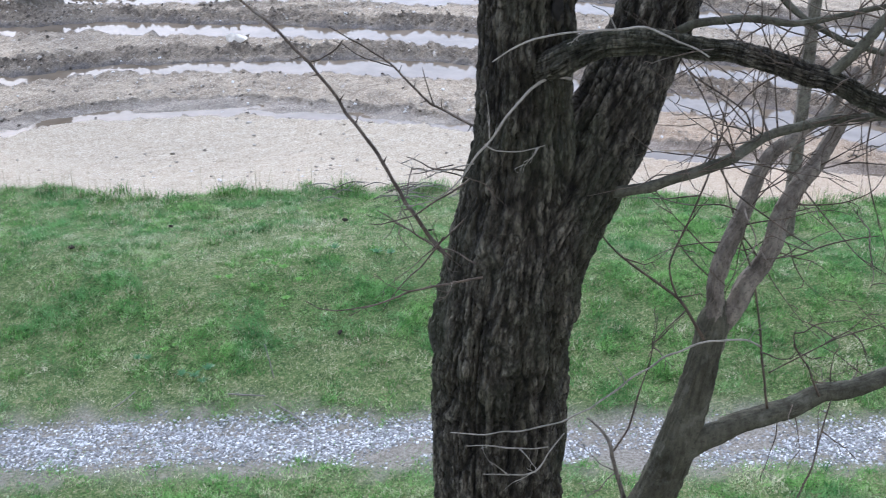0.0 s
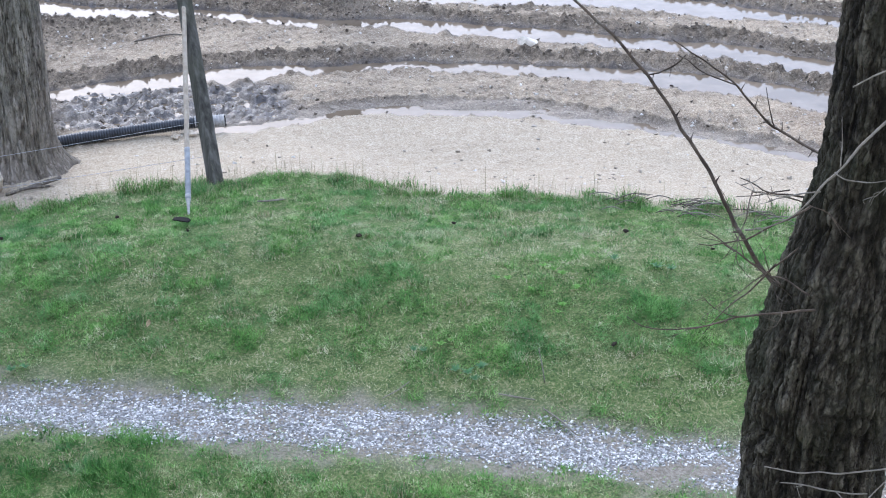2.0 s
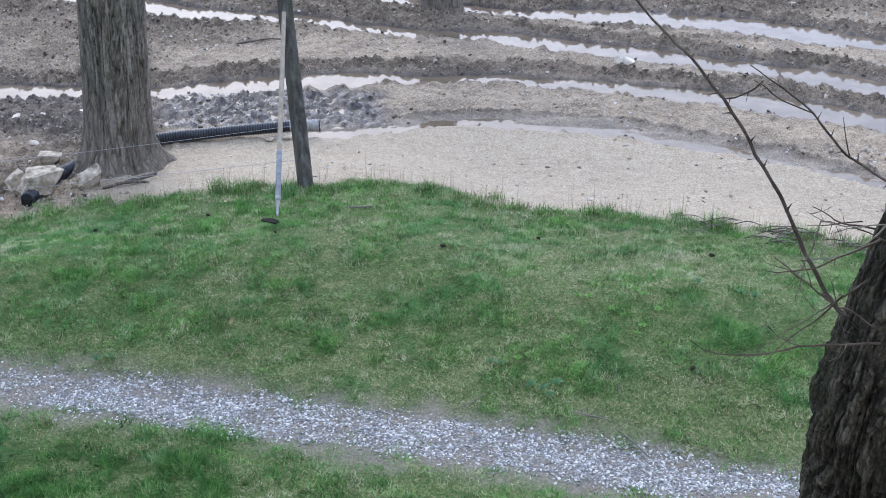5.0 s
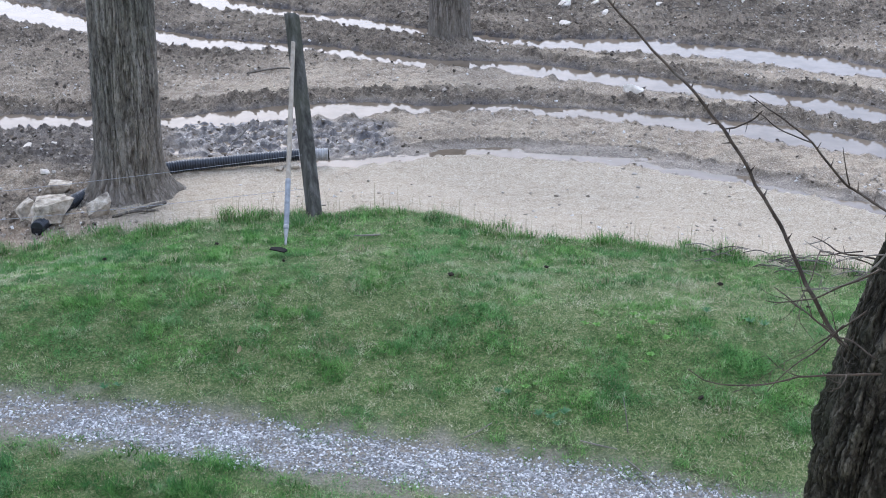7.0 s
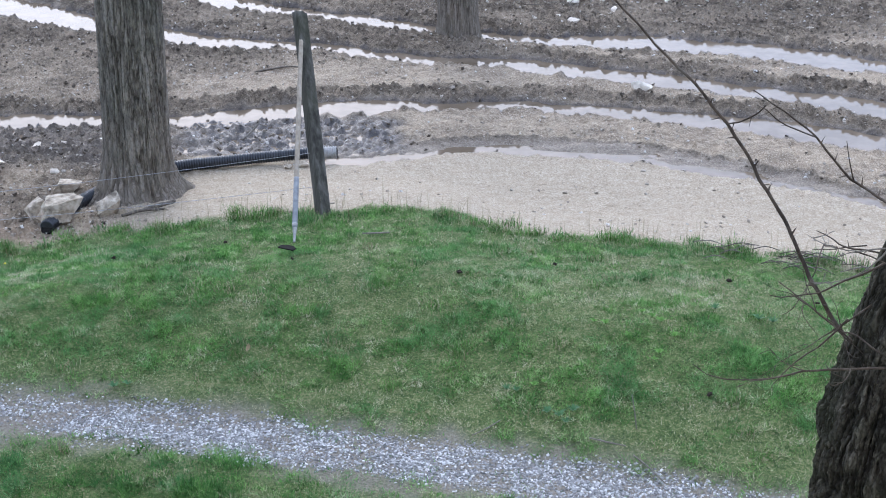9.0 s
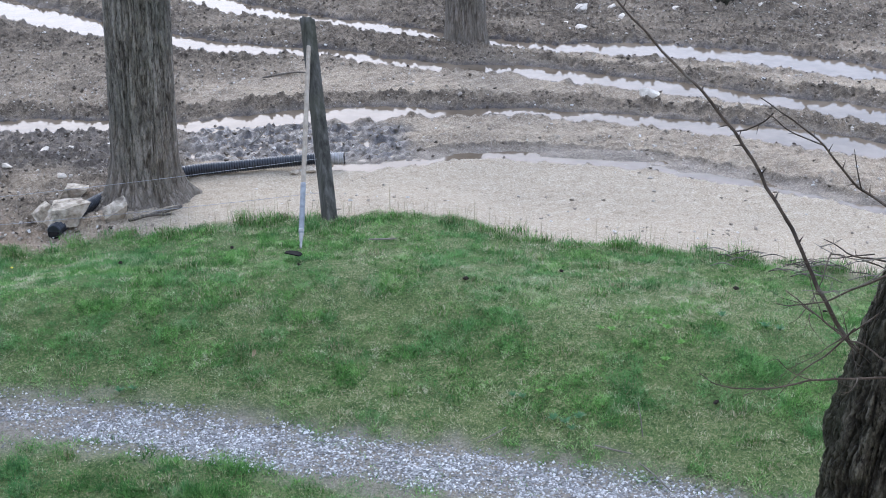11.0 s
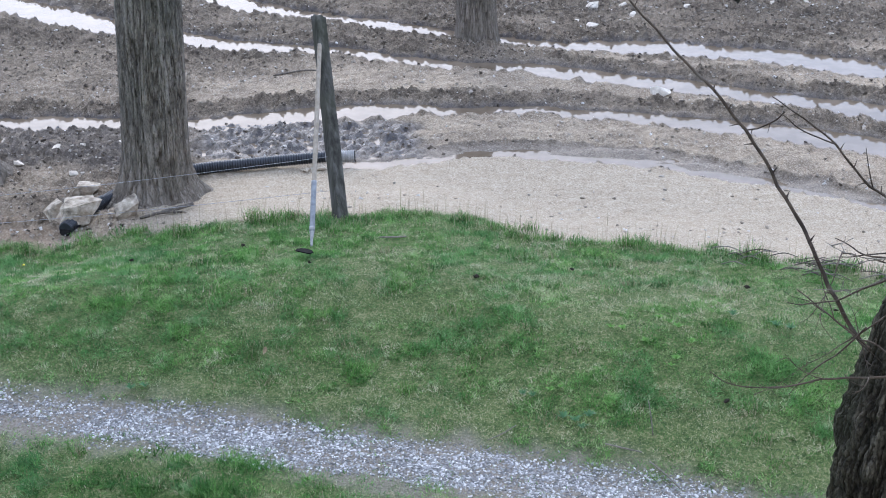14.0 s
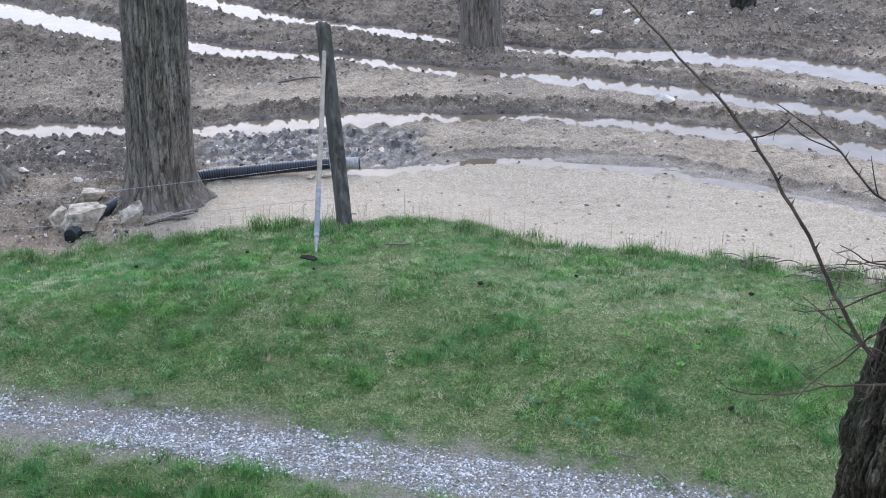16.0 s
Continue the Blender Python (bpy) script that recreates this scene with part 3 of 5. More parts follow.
    rust = step(3.0, 4.6, x + 0.8 * wob) * step(9.9, 9.0, y) * mud
    rust = np.maximum(rust, 0.8 * step(-2.7, -3.1, x + 0.5 * wob) * step(8.6, 8.1, y + 0.6 * wob) * mud)
    return z, turf, ridge, np.clip(wet, 0, 1), track, gloss, slab, rust


def height(x, y):
    return float(lay(np.array([float(x)]), np.array([float(y)]))[0][0])


out = np.cumsum(0.03 * np.cumprod(np.full(50, 1.22)))
out = out[out < 900]
xs = np.concatenate([-5.0 - out[::-1], np.arange(-5.0, 7.0, 0.0175), 7.0 + out])
ys = np.concatenate([3.0 - out[::-1], np.arange(3.0, 6.9, 0.06), np.arange(6.9, 15.9, 0.029), 15.9 + out])
GX, GY = np.meshgrid(xs, ys, indexing="ij")
gz, turf, ridge, wet, track, gloss, slab, rust = lay(GX, GY)
gi = np.arange(GX.size).reshape(GX.shape)
quads = np.stack([gi[:-1, :-1], gi[1:, :-1], gi[1:, 1:], gi[:-1, 1:]], -1).reshape(-1, 4)
me = mesh_from("ground", np.stack([GX, GY, gz], -1).reshape(-1, 3), quads, (), True, turf=turf, ridge=ridge, wet=wet, track=track, gloss=gloss, slab=slab, rust=rust)
ground = part("ground", me, GROUND)
tagged(ground, "trampled beige earth and rutted mud beside a lawn", "ground", kind="structure")

wx, wy = np.meshgrid(np.linspace(-9, 9, 7), np.linspace(7.0, 20, 6), indexing="ij")
wi = np.arange(wx.size).reshape(wx.shape)
me = mesh_from("water", np.stack([wx, wy, np.full_like(wx, WATER_Z)], -1).reshape(-1, 3),
               np.stack([wi[:-1, :-1], wi[1:, :-1], wi[1:, 1:], wi[:-1, 1:]], -1).reshape(-1, 4))
tagged(part("water", me, WATER), "still muddy water standing in the furrows", "water", kind="structure")

# plain house wall assumed behind the camera, unseen; keeps sky light off facing bark
bm = bmesh.new()
bmesh.ops.create_cube(bm, size=1, matrix=Matrix.Translation((0, -0.75, 3.2)) @ Matrix.Diagonal((14, 0.3, 6.8, 1)))
tagged(part("wall_house_unseen", bm, SIDING), "plain pale wall assumed for the house, out of view", "wall", kind="structure")

# ---------------------------------------------------------------- large trees
def old_tree(name, x, y, path, label, cells, bark, seed, lean_limbs, seg=260, spacing=0.018, sink=0.12):
    """A furrowed trunk with a root flare, limbs and bare twigs above."""
    z0 = height(x, y)
    base = thing(name, (x, y, z0), label, "tree", "trees in the field")
    pts = [(x + a, y + b, z0 + c, r) for a, b, c, r in path]
    toes = 4 + seed % 3

    def flare(S, T):
        low = np.exp(-np.maximum(S - sink, 0) / 0.11)
        return 1 + low * (0.26 + 0.22 * np.abs(np.cos(T * toes / 2 + seed + 0.6 * vnoise(T / (2 * np.pi) * 6, S * 3, seed, 6))) ** 1.5)

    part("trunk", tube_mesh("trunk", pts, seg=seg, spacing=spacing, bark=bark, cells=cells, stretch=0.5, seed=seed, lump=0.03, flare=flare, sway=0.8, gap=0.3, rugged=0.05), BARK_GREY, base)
    rng = np.random.default_rng(seed)
    top = np.array(pts[-1])
    for k in range(lean_limbs):
        ang = rng.uniform(0, 2 * np.pi) if k else 1.2
        reach, rise = rng.uniform(0.9, 2.0), rng.uniform(1.4, 2.6)
        start = top * 0.3 + np.array(pts[-2]) * 0.7 if k % 2 else top.copy()
        rad = pts[-1][3] * 0.62
        row = [(*start[:3], rad)]
        for s in (0.3, 0.65, 1.0):
            row.append((start[0] + np.cos(ang) * reach * s + rng.normal(0, 0.1), start[1] + np.sin(ang) * reach * s + rng.normal(0, 0.1),
                        start[2] + rise * s ** 1.2, rad * (1 - 0.75 * s)))
        limb = part("limb", tube_mesh("limb", row, seg=14, spacing=0.08, lump=0.1, seed=seed + k), BARK_GREY, base)
        sticks = []
        for _ in range(26):
            s = rng.uniform(0.35, 1.0)
            a = np.array([np.interp(s, (0, 0.3, 0.65, 1), [q[i] for q in row]) for i in range(3)])
            d = rng.normal(0, 1, 3) * (0.7, 0.7, 0.4) + (0, 0, 0.35)
            length = rng.uniform(0.4, 1.1)
            mid = a + d * length * 0.5 + rng.normal(0, 0.05, 3)
            sticks.append(tube([(*a, 0.009), (*mid, 0.006), (*(a + d * length), 0.002)], seg=5, spacing=0.12))
        tagged(part("twig_spray", joined("twig_spray", sticks), TWIG, limb), kind="stuff")
    return base


old_tree("tree", -2.33, 8.83, [(0.02, 0, -0.12, 0.29), (0.02, 0, 0.0, 0.276), (0.02, 0, 0.16, 0.254), (0.03, 0.0, 0.4, 0.236), (0.055, 0, 0.9, 0.225), (0.09, 0, 1.6, 0.222), (0.13, 0.05, 2.6, 0.205), (0.12, 0.1, 3.8, 0.18)],
         "large tree trunk with furrowed grey-brown bark and root flare", 64, 0.024, 11, 5)
old_tree("tree", 0.07, 13.3, [(0, 0, -0.12, 0.26), (0, 0, 0.0, 0.235), (0.0, 0, 0.25, 0.21), (-0.01, 0, 0.8, 0.2), (-0.02, 0, 1.5, 0.19), (0, 0, 2.6, 0.17)],
         "tree trunk with grey bark standing between water furrows", 52, 0.022, 23, 4, 200, 0.025)
old_tree("tree", -3.95, 9.22, [(0.06, 0, -0.12, 0.25), (0.05, 0, 0.0, 0.23), (0.03, 0, 0.2, 0.21), (0.02, 0, 0.6, 0.2), (-0.05, 0, 1.4, 0.19), (-0.1, 0, 2.8, 0.16)],
         "tree trunk with flared roots at the field's rim", 52, 0.024, 36, 4, 200, 0.03)
sx_, sy_ = 3.14, 14.95
sz_ = height(sx_, sy_)
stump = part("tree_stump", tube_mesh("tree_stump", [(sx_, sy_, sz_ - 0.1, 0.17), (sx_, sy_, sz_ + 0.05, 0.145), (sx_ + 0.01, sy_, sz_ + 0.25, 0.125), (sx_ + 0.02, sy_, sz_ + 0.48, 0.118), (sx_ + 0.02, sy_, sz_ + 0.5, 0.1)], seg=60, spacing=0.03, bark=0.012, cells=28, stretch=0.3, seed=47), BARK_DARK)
tagged(stump, "short dark tree stump in the far mud", "tree stump")

# ---------------------------------------------------------------- forked thorny tree beside the house
PATHS = {
    "TRUNK": [(0.765, 1.852, 2.116, 0.1164), (0.769, 1.864, 2.228, 0.121), (0.774, 1.883, 2.331, 0.1259), (0.777, 1.888, 2.452, 0.1244), (0.791, 1.887, 2.569, 0.1228), (0.812, 1.883, 2.682, 0.1242), (0.831, 1.872, 2.761, 0.1161), (0.824, 1.873, 2.825, 0.0951)],
    "STEM_L": [(0.781, 1.885, 2.428, 0.1092), (0.786, 1.888, 2.546, 0.1089), (0.793, 1.888, 2.659, 0.1026), (0.798, 1.882, 2.75, 0.0907), (0.801, 1.876, 2.837, 0.085), (0.799, 1.874, 2.9, 0.0762), (0.799, 1.87, 3.001, 0.0736), (0.803, 1.872, 3.095, 0.0767), (0.801, 1.866, 3.215, 0.071), (0.817, 1.876, 3.439, 0.0559)],
    "STEM_R": [(0.793, 1.873, 2.433, 0.0962), (0.822, 1.882, 2.578, 0.0941), (0.856, 1.859, 2.686, 0.0837), (0.9, 1.859, 2.767, 0.0769), (0.946, 1.875, 2.835, 0.0748), (0.976, 1.881, 2.887, 0.0686), (1.023, 1.898, 2.969, 0.0644), (1.069, 1.909, 3.061, 0.0638), (1.111, 1.926, 3.16, 0.0574), (1.181, 1.938, 3.401, 0.0443)],
    "LIMB_A": [(0.808, 1.834, 2.984, 0.024), (0.818, 1.778, 3.017, 0.0269), (0.878, 1.752, 3.049, 0.0231), (0.95, 1.721, 3.057, 0.0212), (1.028, 1.681, 3.051, 0.0193), (1.093, 1.654, 3.041, 0.0184), (1.149, 1.626, 3.023, 0.0184), (1.201, 1.601, 3.007, 0.0176), (1.251, 1.572, 2.984, 0.0176), (1.338, 1.526, 2.95, 0.0158)],
    "LIMB_B": [(1.196, 1.602, 3.007, 0.0105), (1.232, 1.59, 3.049, 0.0096), (1.281, 1.59, 3.1, 0.0087), (1.337, 1.586, 3.17, 0.0069)],
    "LIMB_C": [(0.942, 1.829, 2.749, 0.0128), (0.954, 1.79, 2.77, 0.0116), (1.001, 1.778, 2.777, 0.0106), (1.049, 1.77, 2.79, 0.0106), (1.136, 1.756, 2.818, 0.0106), (1.192, 1.755, 2.849, 0.0097), (1.245, 1.747, 2.865, 0.0097), (1.32, 1.729, 2.879, 0.0087), (1.432, 1.698, 2.888, 0.0077)],
    "LIMB_D": [(1.056, 1.845, 3.022, 0.0085), (1.069, 1.788, 3.055, 0.0083), (1.154, 1.764, 3.062, 0.0074), (1.214, 1.741, 3.055, 0.0065), (1.286, 1.723, 3.065, 0.0055), (1.377, 1.703, 3.083, 0.0046)],
    "LIMB_E": [(1.228, 1.815, 3.092, 0.0066), (1.242, 1.798, 3.069, 0.0066), (1.278, 1.77, 3.038, 0.0057), (1.328, 1.74, 3.012, 0.0057), (1.396, 1.707, 2.992, 0.0047)],
    "SHRUB": [(1.077, 1.926, 1.826, 0.0464), (1.105, 1.902, 1.93, 0.043), (1.132, 1.891, 2.014, 0.0412), (1.166, 1.879, 2.143, 0.038), (1.195, 1.884, 2.258, 0.0329), (1.214, 1.889, 2.344, 0.0291), (1.228, 1.896, 2.409, 0.0278), (1.238, 1.9, 2.45, 0.012)],
    "SHRUB_L": [(1.218, 1.886, 2.319, 0.0169), (1.224, 1.889, 2.394, 0.0189), (1.228, 1.902, 2.487, 0.0187), (1.259, 1.916, 2.575, 0.0185), (1.297, 1.926, 2.66, 0.0151), (1.337, 1.93, 2.736, 0.0139), (1.401, 1.923, 2.782, 0.0117), (1.446, 1.916, 2.819, 0.0085), (1.496, 1.926, 2.889, 0.0064)],
    "SHRUB_R": [(1.222, 1.893, 2.313, 0.0169), (1.245, 1.891, 2.389, 0.0212), (1.277, 1.889, 2.448, 0.0221), (1.314, 1.891, 2.517, 0.0198), (1.354, 1.901, 2.604, 0.0196), (1.398, 1.913, 2.676, 0.0184), (1.432, 1.915, 2.72, 0.0162), (1.488, 1.927, 2.799, 0.014), (1.55, 1.933, 2.892, 0.0117), (1.613, 1.944, 2.992, 0.0095)],
    "SHRUB_B": [(1.174, 1.868, 2.128, 0.0276), (1.236, 1.847, 2.17, 0.0263), (1.327, 1.834, 2.201, 0.024), (1.441, 1.815, 2.234, 0.0217), (1.52, 1.8, 2.255, 0.0206), (1.657, 1.779, 2.298, 0.0183)],
    "TW1": [(0.701, 1.960, 2.594, 0.0088), (0.690, 1.984, 2.608, 0.0085), (0.650, 2.008, 2.669, 0.0083), (0.630, 2.032, 2.706, 0.0080), (0.611, 2.057, 2.745, 0.0077), (0.597, 2.083, 2.777, 0.0074), (0.568, 2.110, 2.820, 0.0071), (0.546, 2.137, 2.854, 0.0068), (0.516, 2.163, 2.902, 0.0065), (0.483, 2.190, 2.942, 0.0062), (0.446, 2.217, 2.985, 0.0059), (0.421, 2.243, 3.004, 0.0057), (0.386, 2.270, 3.035, 0.0053), (0.370, 2.297, 3.050, 0.0049), (0.300, 2.323, 3.120, 0.0044), (0.278, 2.350, 3.143, 0.0040)],
    "TW2": [(0.804, 1.900, 2.819, 0.0058), (0.775, 1.985, 2.826, 0.0055), (0.731, 2.070, 2.838, 0.0052), (0.704, 2.080, 2.854, 0.0048), (0.674, 2.090, 2.883, 0.0044), (0.644, 2.105, 2.922, 0.0040), (0.606, 2.120, 2.949, 0.0036), (0.565, 2.125, 2.978, 0.0028), (0.530, 2.130, 3.000, 0.0020)],
    "TW2B": [(0.642, 2.100, 2.923, 0.0030), (0.607, 2.100, 2.936, 0.0027), (0.571, 2.100, 2.955, 0.0023), (0.550, 2.100, 2.973, 0.0020), (0.532, 2.100, 2.983, 0.0016)],
    "TW3": [(0.553, 2.120, 2.975, 0.0030), (0.546, 2.140, 2.956, 0.0032), (0.528, 2.160, 2.935, 0.0033), (0.513, 2.180, 2.921, 0.0034), (0.500, 2.200, 2.917, 0.0036)],
    "TW4": [(0.701, 1.780, 2.649, 0.0048), (0.670, 1.791, 2.643, 0.0044), (0.619, 1.802, 2.633, 0.0040), (0.580, 1.814, 2.623, 0.0036), (0.546, 1.825, 2.606, 0.0032), (0.521, 1.836, 2.596, 0.0028), (0.465, 1.848, 2.589, 0.0024), (0.434, 1.859, 2.593, 0.0020), (0.411, 1.870, 2.606, 0.0016)],
    "TW4B": [(0.704, 1.860, 2.797, 0.0046), (0.683, 1.875, 2.773, 0.0041), (0.655, 1.890, 2.750, 0.0036), (0.619, 1.905, 2.722, 0.0031), (0.588, 1.920, 2.709, 0.0026), (0.569, 1.935, 2.698, 0.0021), (0.550, 1.950, 2.693, 0.0016)],
    "TW4C": [(0.669, 1.860, 2.655, 0.0046), (0.660, 1.884, 2.658, 0.0040), (0.629, 1.908, 2.675, 0.0035), (0.601, 1.932, 2.692, 0.0029), (0.585, 1.956, 2.700, 0.0024), (0.570, 1.980, 2.705, 0.0018)],
    "TW4D": [(0.665, 1.880, 2.684, 0.0044), (0.659, 1.883, 2.673, 0.0039), (0.643, 1.887, 2.650, 0.0034), (0.623, 1.890, 2.625, 0.0029), (0.594, 1.893, 2.597, 0.0024), (0.574, 1.897, 2.571, 0.0019), (0.557, 1.900, 2.543, 0.0014)],
    "TW5": [(0.844, 1.777, 2.988, 0.0054), (0.806, 1.781, 2.993, 0.0054), (0.764, 1.77, 2.971, 0.0049), (0.729, 1.765, 2.939, 0.0045), (0.697, 1.765, 2.899, 0.0041), (0.677, 1.768, 2.871, 0.0036), (0.644, 1.777, 2.823, 0.0024), (0.598, 1.799, 2.792, 0.0015), (0.554, 1.829, 2.779, 0.0009)],
    "TW5B": [(0.695, 1.766, 2.899, 0.0027), (0.712, 1.755, 2.889, 0.0023), (0.75, 1.752, 2.885, 0.002), (0.79, 1.744, 2.893, 0.0013)],
    "TW5C": [(0.677, 1.766, 2.867, 0.0027), (0.64, 1.793, 2.849, 0.0022), (0.602, 1.825, 2.843, 0.0017), (0.574, 1.86, 2.847, 0.001)],
    "TW6": [(0.709, 1.774, 3.032, 0.0022), (0.737, 1.755, 3.058, 0.003), (0.773, 1.742, 3.076, 0.0036), (0.852, 1.72, 3.084, 0.004), (0.927, 1.697, 3.086, 0.004), (0.973, 1.673, 3.069, 0.0035), (1.02, 1.647, 3.049, 0.0029)],
    "TW7": [(0.631, 1.740, 2.373, 0.0022), (0.694, 1.732, 2.362, 0.0027), (0.755, 1.724, 2.361, 0.0032), (0.836, 1.724, 2.365, 0.0035), (0.888, 1.732, 2.376, 0.0038), (0.946, 1.740, 2.398, 0.0040), (1.019, 1.756, 2.425, 0.0042), (1.118, 1.772, 2.443, 0.0043), (1.172, 1.784, 2.435, 0.0044), (1.226, 1.792, 2.421, 0.0044), (1.276, 1.800, 2.392, 0.0044)],
    "TW8": [(0.66, 1.736, 2.34, 0.0018), (0.699, 1.715, 2.346, 0.0026), (0.748, 1.705, 2.336, 0.0026), (0.8, 1.699, 2.334, 0.002)],
    "TW9": [(0.683, 1.713, 2.29, 0.0018), (0.726, 1.698, 2.288, 0.0026), (0.778, 1.694, 2.29, 0.003), (0.804, 1.708, 2.309, 0.003), (0.846, 1.731, 2.333, 0.0026)],
    "TW10": [(1.097, 1.941, 1.932, 0.0121), (1.081, 1.947, 1.999, 0.0108), (1.065, 1.964, 2.064, 0.0095), (1.06, 1.985, 2.101, 0.0083), (1.026, 2.016, 2.138, 0.0047)],
    "TW11": [(1.067, 1.969, 2.075, 0.0047), (1.102, 1.98, 2.117, 0.0047), (1.126, 1.989, 2.192, 0.004), (1.15, 1.997, 2.265, 0.003), (1.171, 2.017, 2.358, 0.0021)],
    "TW12": [(1.328, 1.823, 2.225, 0.0068), (1.316, 1.84, 2.314, 0.0056), (1.308, 1.874, 2.439, 0.005), (1.296, 1.891, 2.507, 0.0044), (1.269, 1.928, 2.604, 0.0033), (1.252, 1.962, 2.699, 0.0022)],
    "TW13": [(1.199, 1.877, 2.379, 0.0077), (1.165, 1.897, 2.439, 0.0066), (1.144, 1.919, 2.468, 0.0066), (1.094, 1.935, 2.51, 0.0054), (1.035, 1.957, 2.559, 0.0043), (1.006, 1.976, 2.599, 0.0028)],
    "TW14": [(1.153, 1.911, 2.458, 0.0049), (1.138, 1.929, 2.526, 0.0044), (1.17, 1.936, 2.603, 0.0043), (1.199, 1.93, 2.696, 0.0043), (1.225, 1.938, 2.77, 0.0032), (1.243, 1.958, 2.861, 0.0021)],
    "TW15": [(1.43, 1.801, 2.246, 0.0057), (1.406, 1.819, 2.309, 0.0045), (1.381, 1.84, 2.354, 0.0034), (1.386, 1.846, 2.389, 0.0022)],
    "TW16": [(1.451, 1.79, 2.238, 0.0034), (1.418, 1.763, 2.167, 0.004), (1.394, 1.743, 2.117, 0.0045), (1.358, 1.725, 2.061, 0.0045)],
    "TW17": [(1.325, 1.831, 2.304, 0.0028), (1.367, 1.789, 2.361, 0.0033), (1.423, 1.769, 2.4, 0.0028), (1.501, 1.731, 2.443, 0.0022)],
    "TW18": [(1.31, 1.878, 2.536, 0.0033), (1.368, 1.837, 2.559, 0.0032), (1.415, 1.804, 2.592, 0.0028), (1.486, 1.768, 2.613, 0.0021)],
    "TW19": [(1.427, 1.905, 2.699, 0.0032), (1.481, 1.895, 2.713, 0.0028), (1.555, 1.887, 2.742, 0.0022)],
    "TW20": [(1.092, 1.762, 2.803, 0.0048), (1.122, 1.776, 2.846, 0.0039), (1.113, 1.811, 2.906, 0.0029), (1.082, 1.856, 2.971, 0.0029)],
    "TW21": [(1.177, 1.756, 2.842, 0.0048), (1.175, 1.782, 2.889, 0.0039), (1.117, 1.824, 2.932, 0.0039), (1.089, 1.847, 2.958, 0.0029)],
    "TW22": [(1.117, 1.759, 2.812, 0.0039), (1.162, 1.769, 2.748, 0.0034), (1.256, 1.758, 2.673, 0.003), (1.33, 1.752, 2.619, 0.0021)],
    "TW27": [(0.696, 1.800, 2.666, 0.0042), (0.683, 1.827, 2.668, 0.0038), (0.670, 1.853, 2.669, 0.0034), (0.658, 1.880, 2.661, 0.0030)],
    "TW26": [(0.721, 2.000, 2.763, 0.0030), (0.689, 2.017, 2.751, 0.0025), (0.667, 2.033, 2.740, 0.0019), (0.643, 2.050, 2.731, 0.0014)],
    "TW25": [(0.785, 1.980, 2.750, 0.0044), (0.720, 1.994, 2.756, 0.0039), (0.686, 2.008, 2.757, 0.0034), (0.673, 2.022, 2.761, 0.0028), (0.660, 2.036, 2.766, 0.0023), (0.646, 2.050, 2.769, 0.0018)],
    "TW24": [(0.712, 1.880, 2.721, 0.0044), (0.696, 1.887, 2.703, 0.0036), (0.661, 1.893, 2.667, 0.0028), (0.648, 1.900, 2.652, 0.0020)],
    "TW23": [(0.710, 2.080, 2.849, 0.0030), (0.698, 2.080, 2.885, 0.0021), (0.688, 2.080, 2.924, 0.0012)],
}


def thorny(path, seed, spacing=0.012, every=0.04, size=0.013):
    """A kinked twig with buds and thorns."""
    rng = np.random.default_rng(seed)
    rows = kinked([(*p[:3], p[3] * 0.46) for p in path], 0.2, seed)
    pieces = [tube(rows, seg=7, spacing=spacing, lump=0.12, seed=seed)]
    c = curve_points(rows, spacing)
    run = 0.0
    for k in range(2, len(c) - 2):
        run += np.linalg.norm(c[k, :3] - c[k - 1, :3])
        if run > every * rng.uniform(0.7, 1.3):
            run = 0.0
            t = c[k + 1, :3] - c[k - 1, :3]
            t /= np.linalg.norm(t)
            d = np.cross(t, rng.normal(0, 1, 3))
            d = d / (np.linalg.norm(d) + 1e-9) + 0.5 * t
            r = c[k, 3]
            L = size * rng.uniform(0.6, 1.3)
            a = c[k, :3]
            pieces.append(tube([(*(a - d * r * 0.3), r * 0.95), (*(a + d * (r + L * 0.3)), r * 0.45), (*(a + d * (r + L)), 0.0004)], seg=5, spacing=0.004))
    return pieces


def spray(path, count, seed, reach, up=0.4, radius=0.0015, keep=(0.25, 1.0)):
    """Fine kinked twigs that grow from a limb."""
    rng = np.random.default_rng(seed)
    c = curve_points(path, 0.01)
    pieces = []
    for _ in range(count):
        k = int(rng.uniform(*keep) * (len(c) - 1))
        a = c[k, :3].copy()
        d = rng.normal(0, 1, 3) * (1.0, 0.55, 0.8) + (0, 0, up)
        d /= np.linalg.norm(d)
        L = reach * rng.uniform(0.4, 1.2)
        row, n = [(*a, radius * 1.2)], 5
        for s in range(1, n + 1):
            d = d + rng.normal(0, 0.2, 3)
            d /= np.linalg.norm(d)
            a = a + d * L / n
            row.append((*a, radius * (1.15 - s / n * 0.95)))
            if s in (2, 3, 4) and rng.random() < 0.6:
                e = d + rng.normal(0, 0.7, 3)
                e /= np.linalg.norm(e)
                b = a + e * L * 0.3 * rng.uniform(0.4, 1.2)
                pieces.append(tube([(*a, radius * 0.65), (*((a + b) / 2 + rng.normal(0, 0.006, 3)), radius * 0.5), (*b, radius * 0.25)], seg=5, spacing=0.02))
        pieces.append(tube(row, seg=5, spacing=0.012, lump=0.15, seed=seed))
    return pieces


